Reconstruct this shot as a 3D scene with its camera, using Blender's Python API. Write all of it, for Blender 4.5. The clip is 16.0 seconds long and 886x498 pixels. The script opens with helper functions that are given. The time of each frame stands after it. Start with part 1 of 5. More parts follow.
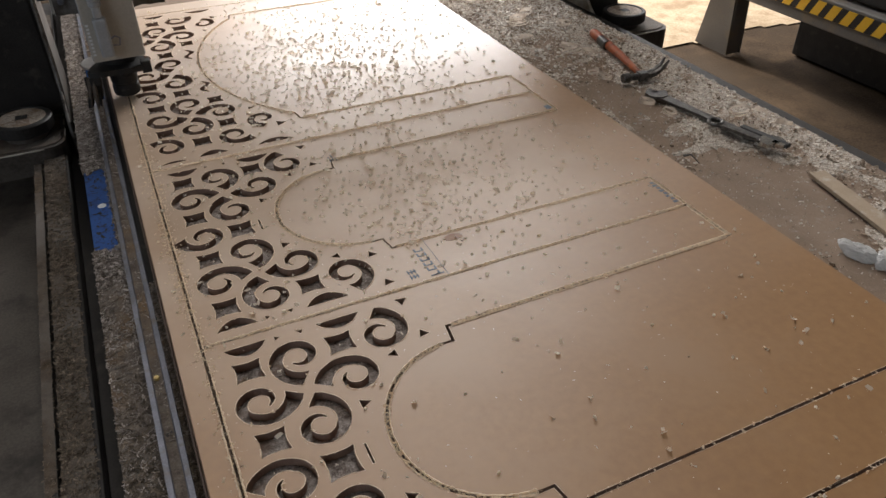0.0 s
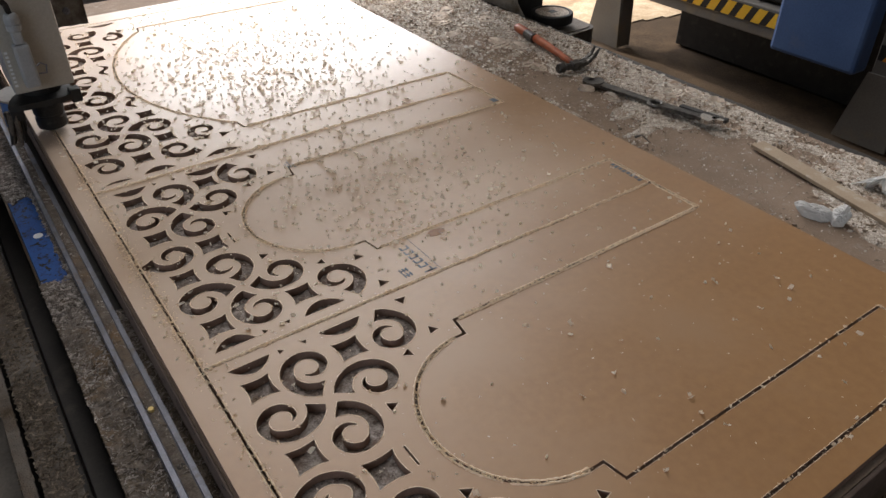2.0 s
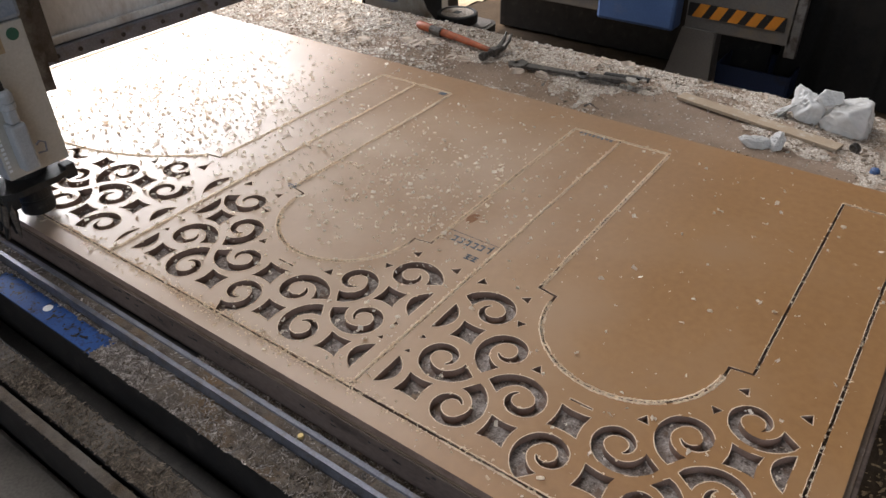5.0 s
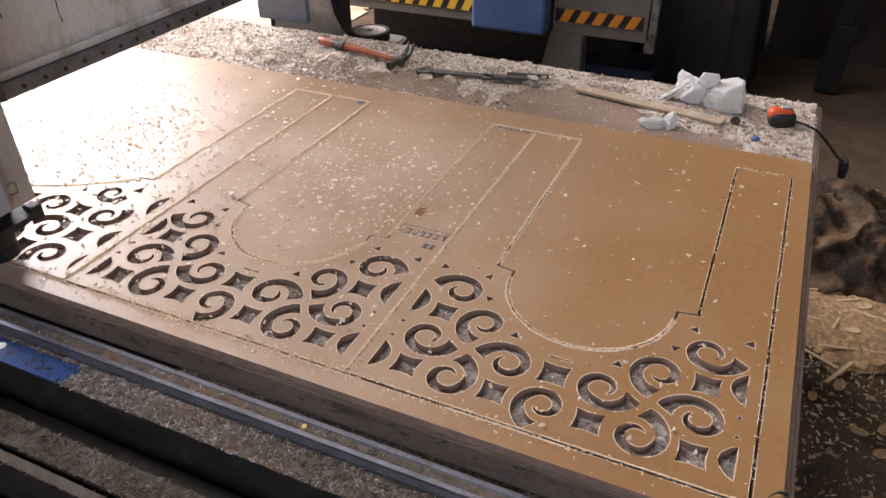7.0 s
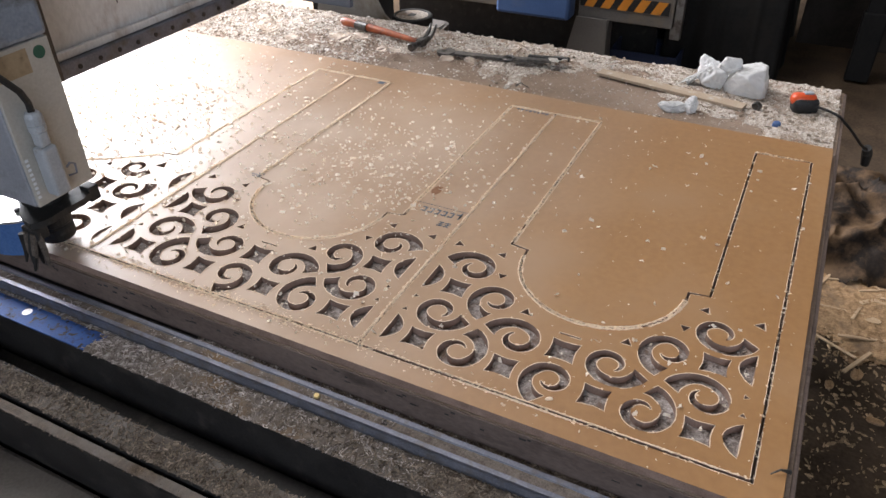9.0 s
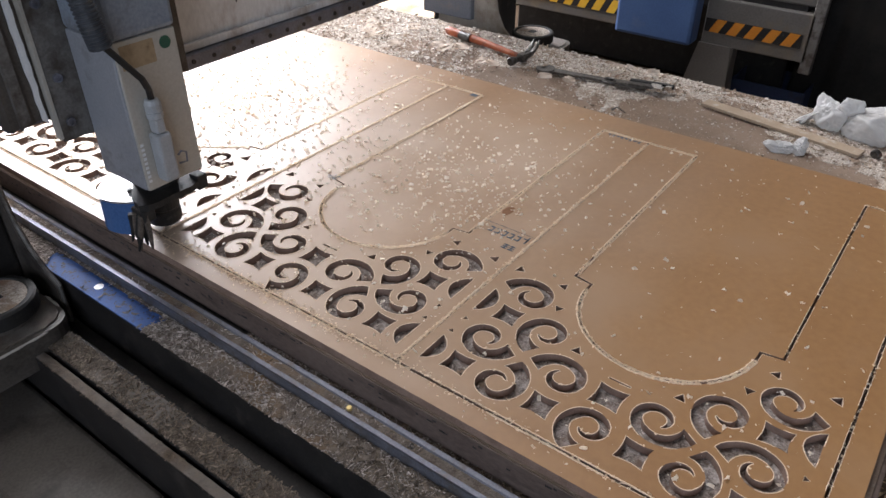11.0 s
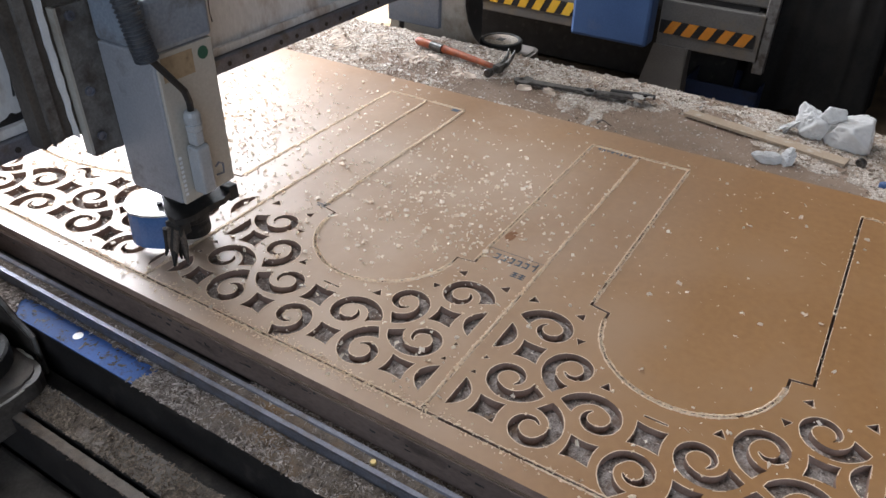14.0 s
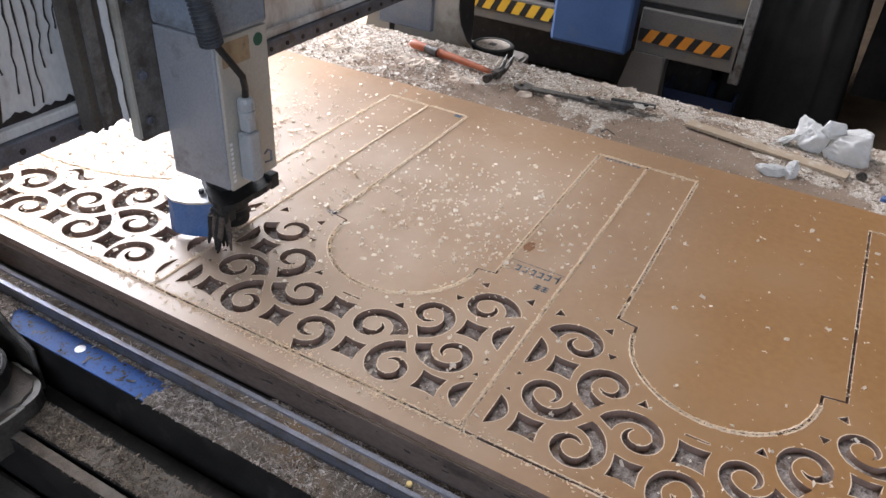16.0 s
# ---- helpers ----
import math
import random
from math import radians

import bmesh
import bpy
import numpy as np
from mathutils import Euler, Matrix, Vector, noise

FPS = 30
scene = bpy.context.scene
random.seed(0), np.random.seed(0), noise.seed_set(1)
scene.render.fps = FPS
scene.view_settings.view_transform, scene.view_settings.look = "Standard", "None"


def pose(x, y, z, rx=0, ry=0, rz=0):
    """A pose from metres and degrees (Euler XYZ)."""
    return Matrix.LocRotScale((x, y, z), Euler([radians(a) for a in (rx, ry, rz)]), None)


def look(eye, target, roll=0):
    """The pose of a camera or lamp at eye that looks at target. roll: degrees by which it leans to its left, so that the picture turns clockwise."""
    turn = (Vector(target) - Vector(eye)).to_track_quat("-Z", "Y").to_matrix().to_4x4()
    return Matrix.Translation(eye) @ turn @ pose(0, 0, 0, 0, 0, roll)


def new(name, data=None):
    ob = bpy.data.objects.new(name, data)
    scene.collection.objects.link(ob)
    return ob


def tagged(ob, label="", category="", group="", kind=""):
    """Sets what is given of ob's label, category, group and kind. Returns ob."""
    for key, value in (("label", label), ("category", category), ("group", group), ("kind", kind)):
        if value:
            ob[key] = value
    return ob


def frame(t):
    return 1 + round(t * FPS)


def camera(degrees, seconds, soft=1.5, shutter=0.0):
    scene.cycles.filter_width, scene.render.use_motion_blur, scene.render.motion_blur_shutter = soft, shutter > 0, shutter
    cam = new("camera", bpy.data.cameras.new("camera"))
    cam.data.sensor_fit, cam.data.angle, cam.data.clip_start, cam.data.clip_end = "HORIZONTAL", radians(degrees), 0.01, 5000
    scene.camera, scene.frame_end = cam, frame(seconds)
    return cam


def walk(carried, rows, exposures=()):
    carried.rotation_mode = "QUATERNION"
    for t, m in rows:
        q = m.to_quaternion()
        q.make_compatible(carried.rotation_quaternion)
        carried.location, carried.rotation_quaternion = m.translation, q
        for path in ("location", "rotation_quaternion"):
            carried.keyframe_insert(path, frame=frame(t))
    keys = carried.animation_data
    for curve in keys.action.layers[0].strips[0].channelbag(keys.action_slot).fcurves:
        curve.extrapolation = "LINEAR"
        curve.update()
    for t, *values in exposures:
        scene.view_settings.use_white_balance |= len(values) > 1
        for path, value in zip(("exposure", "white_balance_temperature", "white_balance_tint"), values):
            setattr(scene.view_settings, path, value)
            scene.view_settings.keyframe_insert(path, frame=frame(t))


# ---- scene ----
cam = camera(62.1, 16.0)
PATH = [
    (0, (0.041, -0.313, 1.697), (0.714, 1.157, 0.521), -0.7),
    (0.5, (-0.022, -0.295, 1.694), (0.718, 1.144, 0.519), -0.2),
    (1, (-0.076, -0.273, 1.698), (0.742, 1.129, 0.53), -0.8),
    (1.5, (-0.131, -0.241, 1.69), (0.784, 1.107, 0.531), -0.3),
    (2, (-0.13, -0.212, 1.66), (0.81, 1.122, 0.504), 0.1),
    (2.5, (-0.174, -0.16, 1.665), (0.801, 1.138, 0.498), -1.3),
    (3, (-0.264, -0.08, 1.65), (0.839, 1.121, 0.492), -0.5),
    (3.5, (-0.341, -0.027, 1.652), (0.813, 1.12, 0.488), -0.6),
    (3.7, (-0.369, -0.02, 1.659), (0.797, 1.116, 0.497), -0.7),
    (5.8, (-0.654, 0.122, 1.713), (0.74, 0.977, 0.563), -0.9),
    (6, (-0.673, 0.13, 1.708), (0.741, 0.963, 0.565), -0.7),
    (6.5, (-0.717, 0.151, 1.709), (0.747, 0.91, 0.576), -0.3),
    (7, (-0.745, 0.162, 1.711), (0.755, 0.856, 0.586), -0.7),
    (7.5, (-0.762, 0.172, 1.706), (0.771, 0.803, 0.586), 0.3),
    (8, (-0.78, 0.183, 1.703), (0.75, 0.8, 0.573), 0.1),
    (8.5, (-0.771, 0.168, 1.704), (0.721, 0.832, 0.55), -0.5),
    (9, (-0.762, 0.134, 1.704), (0.694, 0.876, 0.551), -0.8),
    (9.2, (-0.762, 0.131, 1.692), (0.686, 0.901, 0.547), -0.3),
    (11.5, (-0.656, 0.076, 1.696), (0.65, 1.083, 0.565), -0.2),
    (12, (-0.663, 0.1, 1.705), (0.646, 1.102, 0.573), -0.3),
    (12.5, (-0.676, 0.147, 1.719), (0.639, 1.141, 0.586), -0.7),
    (13, (-0.67, 0.176, 1.72), (0.688, 1.106, 0.584), -0.4),
    (13.5, (-0.666, 0.219, 1.717), (0.719, 1.11, 0.582), 0.1),
    (14, (-0.665, 0.252, 1.714), (0.74, 1.107, 0.577), 1.0),
    (14.5, (-0.673, 0.29, 1.715), (0.755, 1.105, 0.576), 2.0),
    (15, (-0.68, 0.329, 1.708), (0.771, 1.111, 0.576), 2.8),
    (15.5, (-0.688, 0.363, 1.704), (0.777, 1.124, 0.576), 3.3),
    (16, (-0.697, 0.394, 1.703), (0.773, 1.144, 0.572), 4.0),
]
EXPOSURES = [(0, -0.77, 6700, 13), (1.5, -0.71, 6700, 14), (2.5, -0.62, 6550, 13), (3.5, -0.46, 6450, 13), (6, 0.02, 6450, 17), (7, 0.20, 6650, 21), (8, 0.30, 6500, 19), (9, 0.36, 6300, 15),
             (11.5, 0.05, 6250, 16), (12.5, 0.05, 6250, 16), (13, 0.08, 6250, 16), (13.6, 0.10, 6150, 14), (14.5, 0.19, 6050, 13), (16, 0.34, 6100, 15)]
walk(cam, [(t, look(eye, target, roll)) for t, eye, target, roll in PATH], EXPOSURES)

# ---- world, sun, lights, exposure ----
FLOOR = -0.10
TOP = 0.80            # top of the routed sheet
BED = 0.782           # top of the spoilboard
world = bpy.data.worlds.new("sky")
scene.world = world
world.use_nodes = True
wn = world.node_tree.nodes
sky = wn.new("ShaderNodeTexSky")
sky.sky_type, sky.sun_disc = "NISHITA", False
sky.sun_elevation, sky.sun_rotation = radians(45), radians(-10)
world.node_tree.links.new(sky.outputs[0], wn["Background"].inputs[0])
wn["Background"].inputs[1].default_value = 0.15

sun = new("sun", bpy.data.lights.new("sun", "SUN"))
sun.data.energy, sun.data.angle, sun.data.color = 4.5, radians(2), (1.0, 0.93, 0.82)
sun.matrix_world = look((4.5 - 0.1736 * 9, 8.5 + 0.9848 * 9, 9.14), (4.5, 8.5, 0))


def area(name, eye, target, w, h, power, color):
    ob = new(name, bpy.data.lights.new(name, "AREA"))
    ob.data.shape, ob.data.size, ob.data.size_y, ob.data.energy, ob.data.color = "RECTANGLE", w, h, power, color
    ob.matrix_world = look(eye, target)
    return ob


area("door_daylight", (3.65, 7.9, 3.9), (1.2, 1.0, 0.8), 3.9, 5.0, 1400, (0.98, 0.985, 0.985))
# Overhead fill, added to light the sheet and dust from above; no known source.
area("overhead_fill", (1.1, 3.4, 6.65), (1.1, 3.4, 0), 2.4, 3.8, 200, (1.0, 0.97, 0.92))
area("window_daylight", (-3.95, -1.2, 2.6), (0.3, 1.2, 0.9), 3.4, 2.2, 76, (0.82, 0.91, 1.0))


# ---- materials ----
def mat(name, c1, c2, scale=8.0, rough=0.6, metal=0.0, bump=0.2, fine=120.0, c3=None, amount3=0.5, scale3=2.0, spec=0.5, rvar=0.1, stretch=(1, 1, 1), bump_dist=0.002, island=0.0, thin=0.0):
    m = bpy.data.materials.new(name)
    m.use_nodes = True
    nt = m.node_tree
    n, l = nt.nodes, nt.links
    b = n["Principled BSDF"]
    tc = n.new("ShaderNodeTexCoord")
    mp = n.new("ShaderNodeMapping")
    mp.inputs["Scale"].default_value = stretch
    l.new(tc.outputs["Object"], mp.inputs[0])
    big = n.new("ShaderNodeTexNoise")
    big.inputs["Scale"].default_value, big.inputs["Detail"].default_value = scale, 6
    sm = n.new("ShaderNodeTexNoise")
    sm.inputs["Scale"].default_value, sm.inputs["Detail"].default_value = fine, 4
    l.new(mp.outputs[0], big.inputs[0])
    l.new(mp.outputs[0], sm.inputs[0])
    avg = n.new("ShaderNodeMath")
    avg.operation = "MULTIPLY_ADD"
    l.new(sm.outputs[0], avg.inputs[0])
    avg.inputs[1].default_value = 0.45
    sc = n.new("ShaderNodeMath")
    sc.operation = "MULTIPLY"
    l.new(big.outputs[0], sc.inputs[0])
    sc.inputs[1].default_value = 0.55
    l.new(sc.outputs[0], avg.inputs[2])
    ramp = n.new("ShaderNodeValToRGB")
    ramp.color_ramp.elements[0].position, ramp.color_ramp.elements[1].position = 0.36, 0.64
    ramp.color_ramp.elements[0].color, ramp.color_ramp.elements[1].color = (*c1, 1), (*c2, 1)
    l.new(avg.outputs[0], ramp.inputs[0])
    col = ramp.outputs[0]
    if c3:
        st = n.new("ShaderNodeTexNoise")
        st.inputs["Scale"].default_value, st.inputs["Detail"].default_value, st.inputs["Roughness"].default_value = scale3, 8, 0.65
        l.new(mp.outputs[0], st.inputs[0])
        r3 = n.new("ShaderNodeValToRGB")
        r3.color_ramp.elements[0].position = 1.0 - amount3 - 0.08
        r3.color_ramp.elements[1].position = min(1.0, 1.0 - amount3 + 0.08)
        l.new(st.outputs[0], r3.inputs[0])
        mx = n.new("ShaderNodeMix")
        mx.data_type = "RGBA"
        l.new(r3.outputs[0], mx.inputs[0])
        l.new(col, mx.inputs[6])
        mx.inputs[7].default_value = (*c3, 1)
        col = mx.outputs[2]
    if island:
        geo = n.new("ShaderNodeNewGeometry")
        hs = n.new("ShaderNodeHueSaturation")
        mr = n.new("ShaderNodeMapRange")
        mr.inputs[3].default_value, mr.inputs[4].default_value = 1 - island, 1 + island
        l.new(geo.outputs["Random Per Island"], mr.inputs[0])
        l.new(mr.outputs[0], hs.inputs["Value"])
        l.new(col, hs.inputs["Color"])
        col = hs.outputs[0]
    l.new(col, b.inputs["Base Color"])
    rr = n.new("ShaderNodeMapRange")
    rr.inputs[3].default_value, rr.inputs[4].default_value = max(0.02, rough - rvar), min(1, rough + rvar)
    l.new(big.outputs[0], rr.inputs[0])
    l.new(rr.outputs[0], b.inputs["Roughness"])
    b.inputs["Metallic"].default_value = metal
    b.inputs["Specular IOR Level"].default_value = spec
    if bump:
        bp = n.new("ShaderNodeBump")
        bp.inputs["Strength"].default_value, bp.inputs["Distance"].default_value = bump, bump_dist
        l.new(avg.outputs[0], bp.inputs["Height"])
        l.new(bp.outputs[0], b.inputs["Normal"])
    if thin:
        tr = n.new("ShaderNodeBsdfTranslucent")
        l.new(col, tr.inputs[0])
        ms = n.new("ShaderNodeMixShader")
        ms.inputs[0].default_value = thin
        l.new(b.outputs[0], ms.inputs[1])
        l.new(tr.outputs[0], ms.inputs[2])
        l.new(ms.outputs[0], n["Material Output"].inputs["Surface"])
    return m


M_SHEET = mat("sheet_face", (0.268, 0.133, 0.045), (0.343, 0.183, 0.067), 2.2, 0.46, 0, 0.05, 60, (0.32, 0.180, 0.080), 0.46, 2.3, spec=0.85, rvar=0.05)
M_CORE = mat("fibreboard_core", (0.21, 0.14, 0.108), (0.34, 0.24, 0.192), 30, 0.9, 0, 0.6, 500, spec=0.2)
M_SPOIL = mat("dusty_spoilboard", (0.20, 0.145, 0.105), (0.30, 0.225, 0.17), 12, 0.9, 0, 0.6, 420, (0.36, 0.30, 0.25), 0.36, 40, spec=0.25)
M_BEDSIDE = mat("worn_bed_edge", (0.105, 0.076, 0.064), (0.17, 0.128, 0.108), 9, 0.75, 0, 0.4, 160, (0.05, 0.038, 0.032), 0.36, 16, spec=0.3, stretch=(1, 0.5, 1.2))
M_DUST = mat("pale_wood_dust", (0.28, 0.225, 0.18), (0.72, 0.66, 0.585), 130, 0.95, 0, 1.0, 260, (0.30, 0.215, 0.155), 0.42, 14, spec=0.15, bump_dist=0.006)
M_FLAKE = mat("wood_flakes", (0.73, 0.67, 0.60), (0.91, 0.88, 0.83), 60, 0.55, 0, 0, 300, spec=0.5, island=0.2, thin=0.5)
M_CURL = mat("pale_wood_shaving", (0.74, 0.66, 0.58), (0.88, 0.82, 0.75), 30, 0.6, 0, 0, 200, spec=0.4, thin=0.5)
M_BURR = mat("torn_fibre_edge", (0.66, 0.49, 0.34), (0.90, 0.77, 0.61), 160, 0.85, 0, 0, 500, spec=0.25, thin=0.12)
M_FRINGE = mat("thin_torn_fringe", (0.86, 0.70, 0.52), (0.96, 0.86, 0.70), 160, 0.85, 0, 0, 500, spec=0.2, thin=0.6)
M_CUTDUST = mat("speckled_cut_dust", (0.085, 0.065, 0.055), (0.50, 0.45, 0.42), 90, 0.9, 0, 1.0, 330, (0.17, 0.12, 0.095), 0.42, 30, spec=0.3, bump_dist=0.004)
M_CHIP = mat("mdf_chips", (0.90, 0.81, 0.69), (0.97, 0.92, 0.83), 60, 0.6, 0, 0, 300, spec=0.4, island=0.10, thin=0.65)
M_FCHIP = mat("floor_chips", (0.17, 0.115, 0.065), (0.38, 0.265, 0.15), 60, 0.85, 0, 0, 300, spec=0.2, island=0.35)
M_GDUST = mat("grey_dust_layer", (0.095, 0.078, 0.065), (0.23, 0.198, 0.17), 50, 0.95, 0, 1.0, 400, (0.22, 0.15, 0.09), 0.42, 5, spec=0.15, bump_dist=0.004)
M_TFLAKE = mat("tan_dust_flakes", (0.30, 0.235, 0.175), (0.62, 0.53, 0.44), 60, 0.8, 0, 0, 300, spec=0.3, island=0.35, thin=0.35)
M_GFLAKE = mat("grey_dust_flakes", (0.18, 0.152, 0.135), (0.58, 0.53, 0.49), 60, 0.9, 0, 0, 300, spec=0.15, island=0.4, thin=0.2)
M_BLUE = mat("blue_machine_paint", (0.025, 0.075, 0.25), (0.04, 0.115, 0.36), 12, 0.65, 0, 0.15, 200, (0.035, 0.035, 0.045), 0.40, 55, spec=0.25)
M_STEEL = mat("ground_rail_steel", (0.15, 0.16, 0.195), (0.26, 0.27, 0.315), 20, 0.55, 0.75, 0.1, 300, (0.16, 0.145, 0.135), 0.40, 22, rvar=0.14)
M_DARKSTEEL = mat("oily_dark_steel", (0.014, 0.013, 0.013), (0.035, 0.032, 0.03), 16, 0.55, 0.2, 0.3, 200, (0.065, 0.056, 0.05), 0.36, 18)
M_BLACK = mat("black_rubber", (0.008, 0.008, 0.008), (0.022, 0.021, 0.02), 30, 0.6, 0, 0.3, 250, (0.06, 0.055, 0.05), 0.34, 40)
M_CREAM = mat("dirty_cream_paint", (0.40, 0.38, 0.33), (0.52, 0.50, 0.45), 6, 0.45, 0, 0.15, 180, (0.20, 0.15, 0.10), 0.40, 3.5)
M_BEAM = mat("grimy_white_paint", (0.66, 0.655, 0.65), (0.84, 0.835, 0.83), 4, 0.45, 0, 0.2, 150, (0.30, 0.20, 0.14), 0.40, 5, stretch=(1, 1, 0.45))
M_SPIN = mat("brushed_grey_housing", (0.32, 0.34, 0.38), (0.44, 0.46, 0.50), 7, 0.42, 0.3, 0.1, 200, (0.16, 0.15, 0.145), 0.36, 6)
M_SPINF = mat("pale_housing_face", (0.44, 0.42, 0.37), (0.54, 0.52, 0.47), 7, 0.4, 0.1, 0.08, 200, (0.28, 0.25, 0.21), 0.36, 9)
# Paler than the sawdust floor: the sunlight on this sand is in the colour.
M_SAND = mat("sunlit_sand_floor", (0.40, 0.30, 0.195), (0.62, 0.50, 0.36), 9, 0.95, 0, 1.0, 60, (0.30, 0.21, 0.13), 0.40, 3, spec=0.1, bump_dist=0.01)
M_OIL = mat("black_oil", (0.012, 0.011, 0.012), (0.03, 0.027, 0.028), 30, 0.4, 0, 0.1, 200)
M_DARKBAND = mat("dark_band_paint", (0.022, 0.020, 0.020), (0.07, 0.062, 0.056), 12, 0.45, 0, 0.15, 160, (0.13, 0.115, 0.10), 0.36, 18, stretch=(1, 1, 0.3))
M_SHOE = mat("translucent_blue_plastic", (0.055, 0.125, 0.30), (0.085, 0.18, 0.40), 8, 0.22, 0, 0.05, 200)
M_GREY = mat("grey_cable_plug", (0.34, 0.36, 0.38), (0.46, 0.48, 0.50), 20, 0.4, 0, 0.1, 300, (0.2, 0.19, 0.18), 0.36, 30)
M_TAN = mat("tan_sticker", (0.34, 0.25, 0.15), (0.42, 0.32, 0.2), 30, 0.6, 0, 0.1, 200, (0.2, 0.14, 0.08), 0.42, 25)
M_TOPPLATE = mat("bright_tin_plate", (0.62, 0.63, 0.64), (0.76, 0.76, 0.76), 20, 0.34, 0.9, 0.1, 200, (0.45, 0.43, 0.40), 0.36, 30)
M_TUFT = mat("frayed_brown_bristle", (0.05, 0.04, 0.032), (0.16, 0.13, 0.105), 60, 0.8, 0, 0.3, 300)
# Brown dust, darkened for the little light that reaches the lower beam.
M_BDUST = mat("dimmed_brown_dust", (0.050, 0.038, 0.028), (0.145, 0.108, 0.076), 50, 0.95, 0, 1.0, 400, (0.19, 0.172, 0.155), 0.50, 2.4, spec=0.15, bump_dist=0.004)
M_BFLAKE = mat("brown_dust_flakes", (0.08, 0.063, 0.047), (0.29, 0.24, 0.19), 60, 0.9, 0, 0, 300, spec=0.15, island=0.45, thin=0.2)
M_GREEN = mat("green_sticker", (0.02, 0.09, 0.06), (0.03, 0.13, 0.08), 40, 0.5, 0, 0, 200)
M_WHITE = mat("white_plastic", (0.72, 0.73, 0.74), (0.84, 0.85, 0.86), 15, 0.35, 0, 0.1, 150)
M_BAG = mat("crumpled_white_bag", (0.74, 0.74, 0.73), (0.86, 0.86, 0.85), 18, 0.28, 0, 0.3, 60, thin=0.35, bump_dist=0.003)
M_ORANGE = mat("orange_handle", (0.34, 0.075, 0.03), (0.48, 0.135, 0.052), 20, 0.5, 0, 0.2, 200, (0.2, 0.08, 0.05), 0.42, 30)
M_TAPE = mat("orange_plastic", (0.55, 0.07, 0.02), (0.68, 0.10, 0.03), 20, 0.35, 0, 0.05, 200)
M_TOOL = mat("worn_tool_steel", (0.06, 0.058, 0.055), (0.22, 0.21, 0.20), 25, 0.42, 0.85, 0.2, 250, (0.03, 0.025, 0.02), 0.42, 30)
M_CHROME = mat("chrome_jaw", (0.5, 0.5, 0.5), (0.68, 0.67, 0.65), 25, 0.22, 1.0, 0.1, 250, (0.3, 0.28, 0.26), 0.36, 30)
M_MDFSTRIP = mat("fibreboard_strip", (0.33, 0.25, 0.17), (0.42, 0.33, 0.24), 15, 0.75, 0, 0.15, 300, (0.5, 0.45, 0.38), 0.38, 25)
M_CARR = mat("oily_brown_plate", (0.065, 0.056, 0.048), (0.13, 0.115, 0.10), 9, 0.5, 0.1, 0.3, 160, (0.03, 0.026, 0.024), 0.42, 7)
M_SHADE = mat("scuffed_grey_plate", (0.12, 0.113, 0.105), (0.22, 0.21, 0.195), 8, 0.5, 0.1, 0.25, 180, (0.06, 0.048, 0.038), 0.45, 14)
M_GREYBLUE = mat("blue_grey_paint", (0.15, 0.17, 0.21), (0.22, 0.24, 0.28), 5, 0.5, 0, 0.1, 150, (0.28, 0.26, 0.23), 0.36, 6)
M_HEAP = mat("brown_sawdust", (0.165, 0.095, 0.046), (0.42, 0.275, 0.148), 55, 0.95, 0, 1.0, 200, (0.16, 0.11, 0.07), 0.42, 8, spec=0.15, bump_dist=0.005)
M_STAIN = mat("reddish_scuff", (0.20, 0.085, 0.035), (0.28, 0.135, 0.06), 60, 0.5, 0, 0, 300)
M_INK = mat("blue_print_ink", (0.05, 0.08, 0.12), (0.12, 0.16, 0.20), 90, 0.5, 0, 0, 300)
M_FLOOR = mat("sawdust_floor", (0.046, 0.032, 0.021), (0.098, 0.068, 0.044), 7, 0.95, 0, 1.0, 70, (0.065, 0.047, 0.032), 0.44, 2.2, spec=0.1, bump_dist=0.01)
M_CONC = mat("dark_concrete", (0.07, 0.066, 0.06), (0.12, 0.115, 0.105), 2, 0.9, 0, 0.3, 60, (0.06, 0.058, 0.055), 0.45, 0.8)
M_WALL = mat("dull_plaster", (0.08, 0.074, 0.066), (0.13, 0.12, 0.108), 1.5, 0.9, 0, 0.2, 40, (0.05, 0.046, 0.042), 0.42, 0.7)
M_BACKDROP = mat("dark_backdrop", (0.014, 0.011, 0.009), (0.025, 0.02, 0.016), 2, 0.85, 0, 0.2, 60, (0.045, 0.036, 0.03), 0.45, 1.2, spec=0.2)
M_PALE = mat("pale_bounce_wall", (0.34, 0.33, 0.30), (0.46, 0.445, 0.41), 1.5, 0.9, 0, 0.2, 40, (0.24, 0.225, 0.20), 0.42, 0.7)
M_M2 = mat("grey_machine_paint", (0.10, 0.094, 0.087), (0.155, 0.146, 0.134), 4, 0.5, 0, 0.15, 120, (0.19, 0.15, 0.10), 0.42, 3)
M_YEL = mat("hazard_yellow", (0.72, 0.40, 0.02), (0.80, 0.48, 0.04), 15, 0.5, 0, 0.05, 150, (0.4, 0.25, 0.08), 0.33, 12)
M_ORG = mat("hazard_orange", (0.62, 0.22, 0.02), (0.72, 0.28, 0.03), 15, 0.5, 0, 0.05, 150, (0.3, 0.14, 0.05), 0.33, 12)
M_BOX = mat("blue_plastic_box", (0.04, 0.085, 0.205), (0.06, 0.12, 0.27), 4, 0.5, 0, 0.08, 120, (0.12, 0.14, 0.20), 0.38, 3)
# Blue plastic taken almost to black for the deep shadow around the crate.
M_CRATE = mat("shaded_blue_crate", (0.010, 0.022, 0.062), (0.018, 0.036, 0.095), 5, 0.6, 0, 0.1, 120, (0.02, 0.02, 0.03), 0.4, 6)
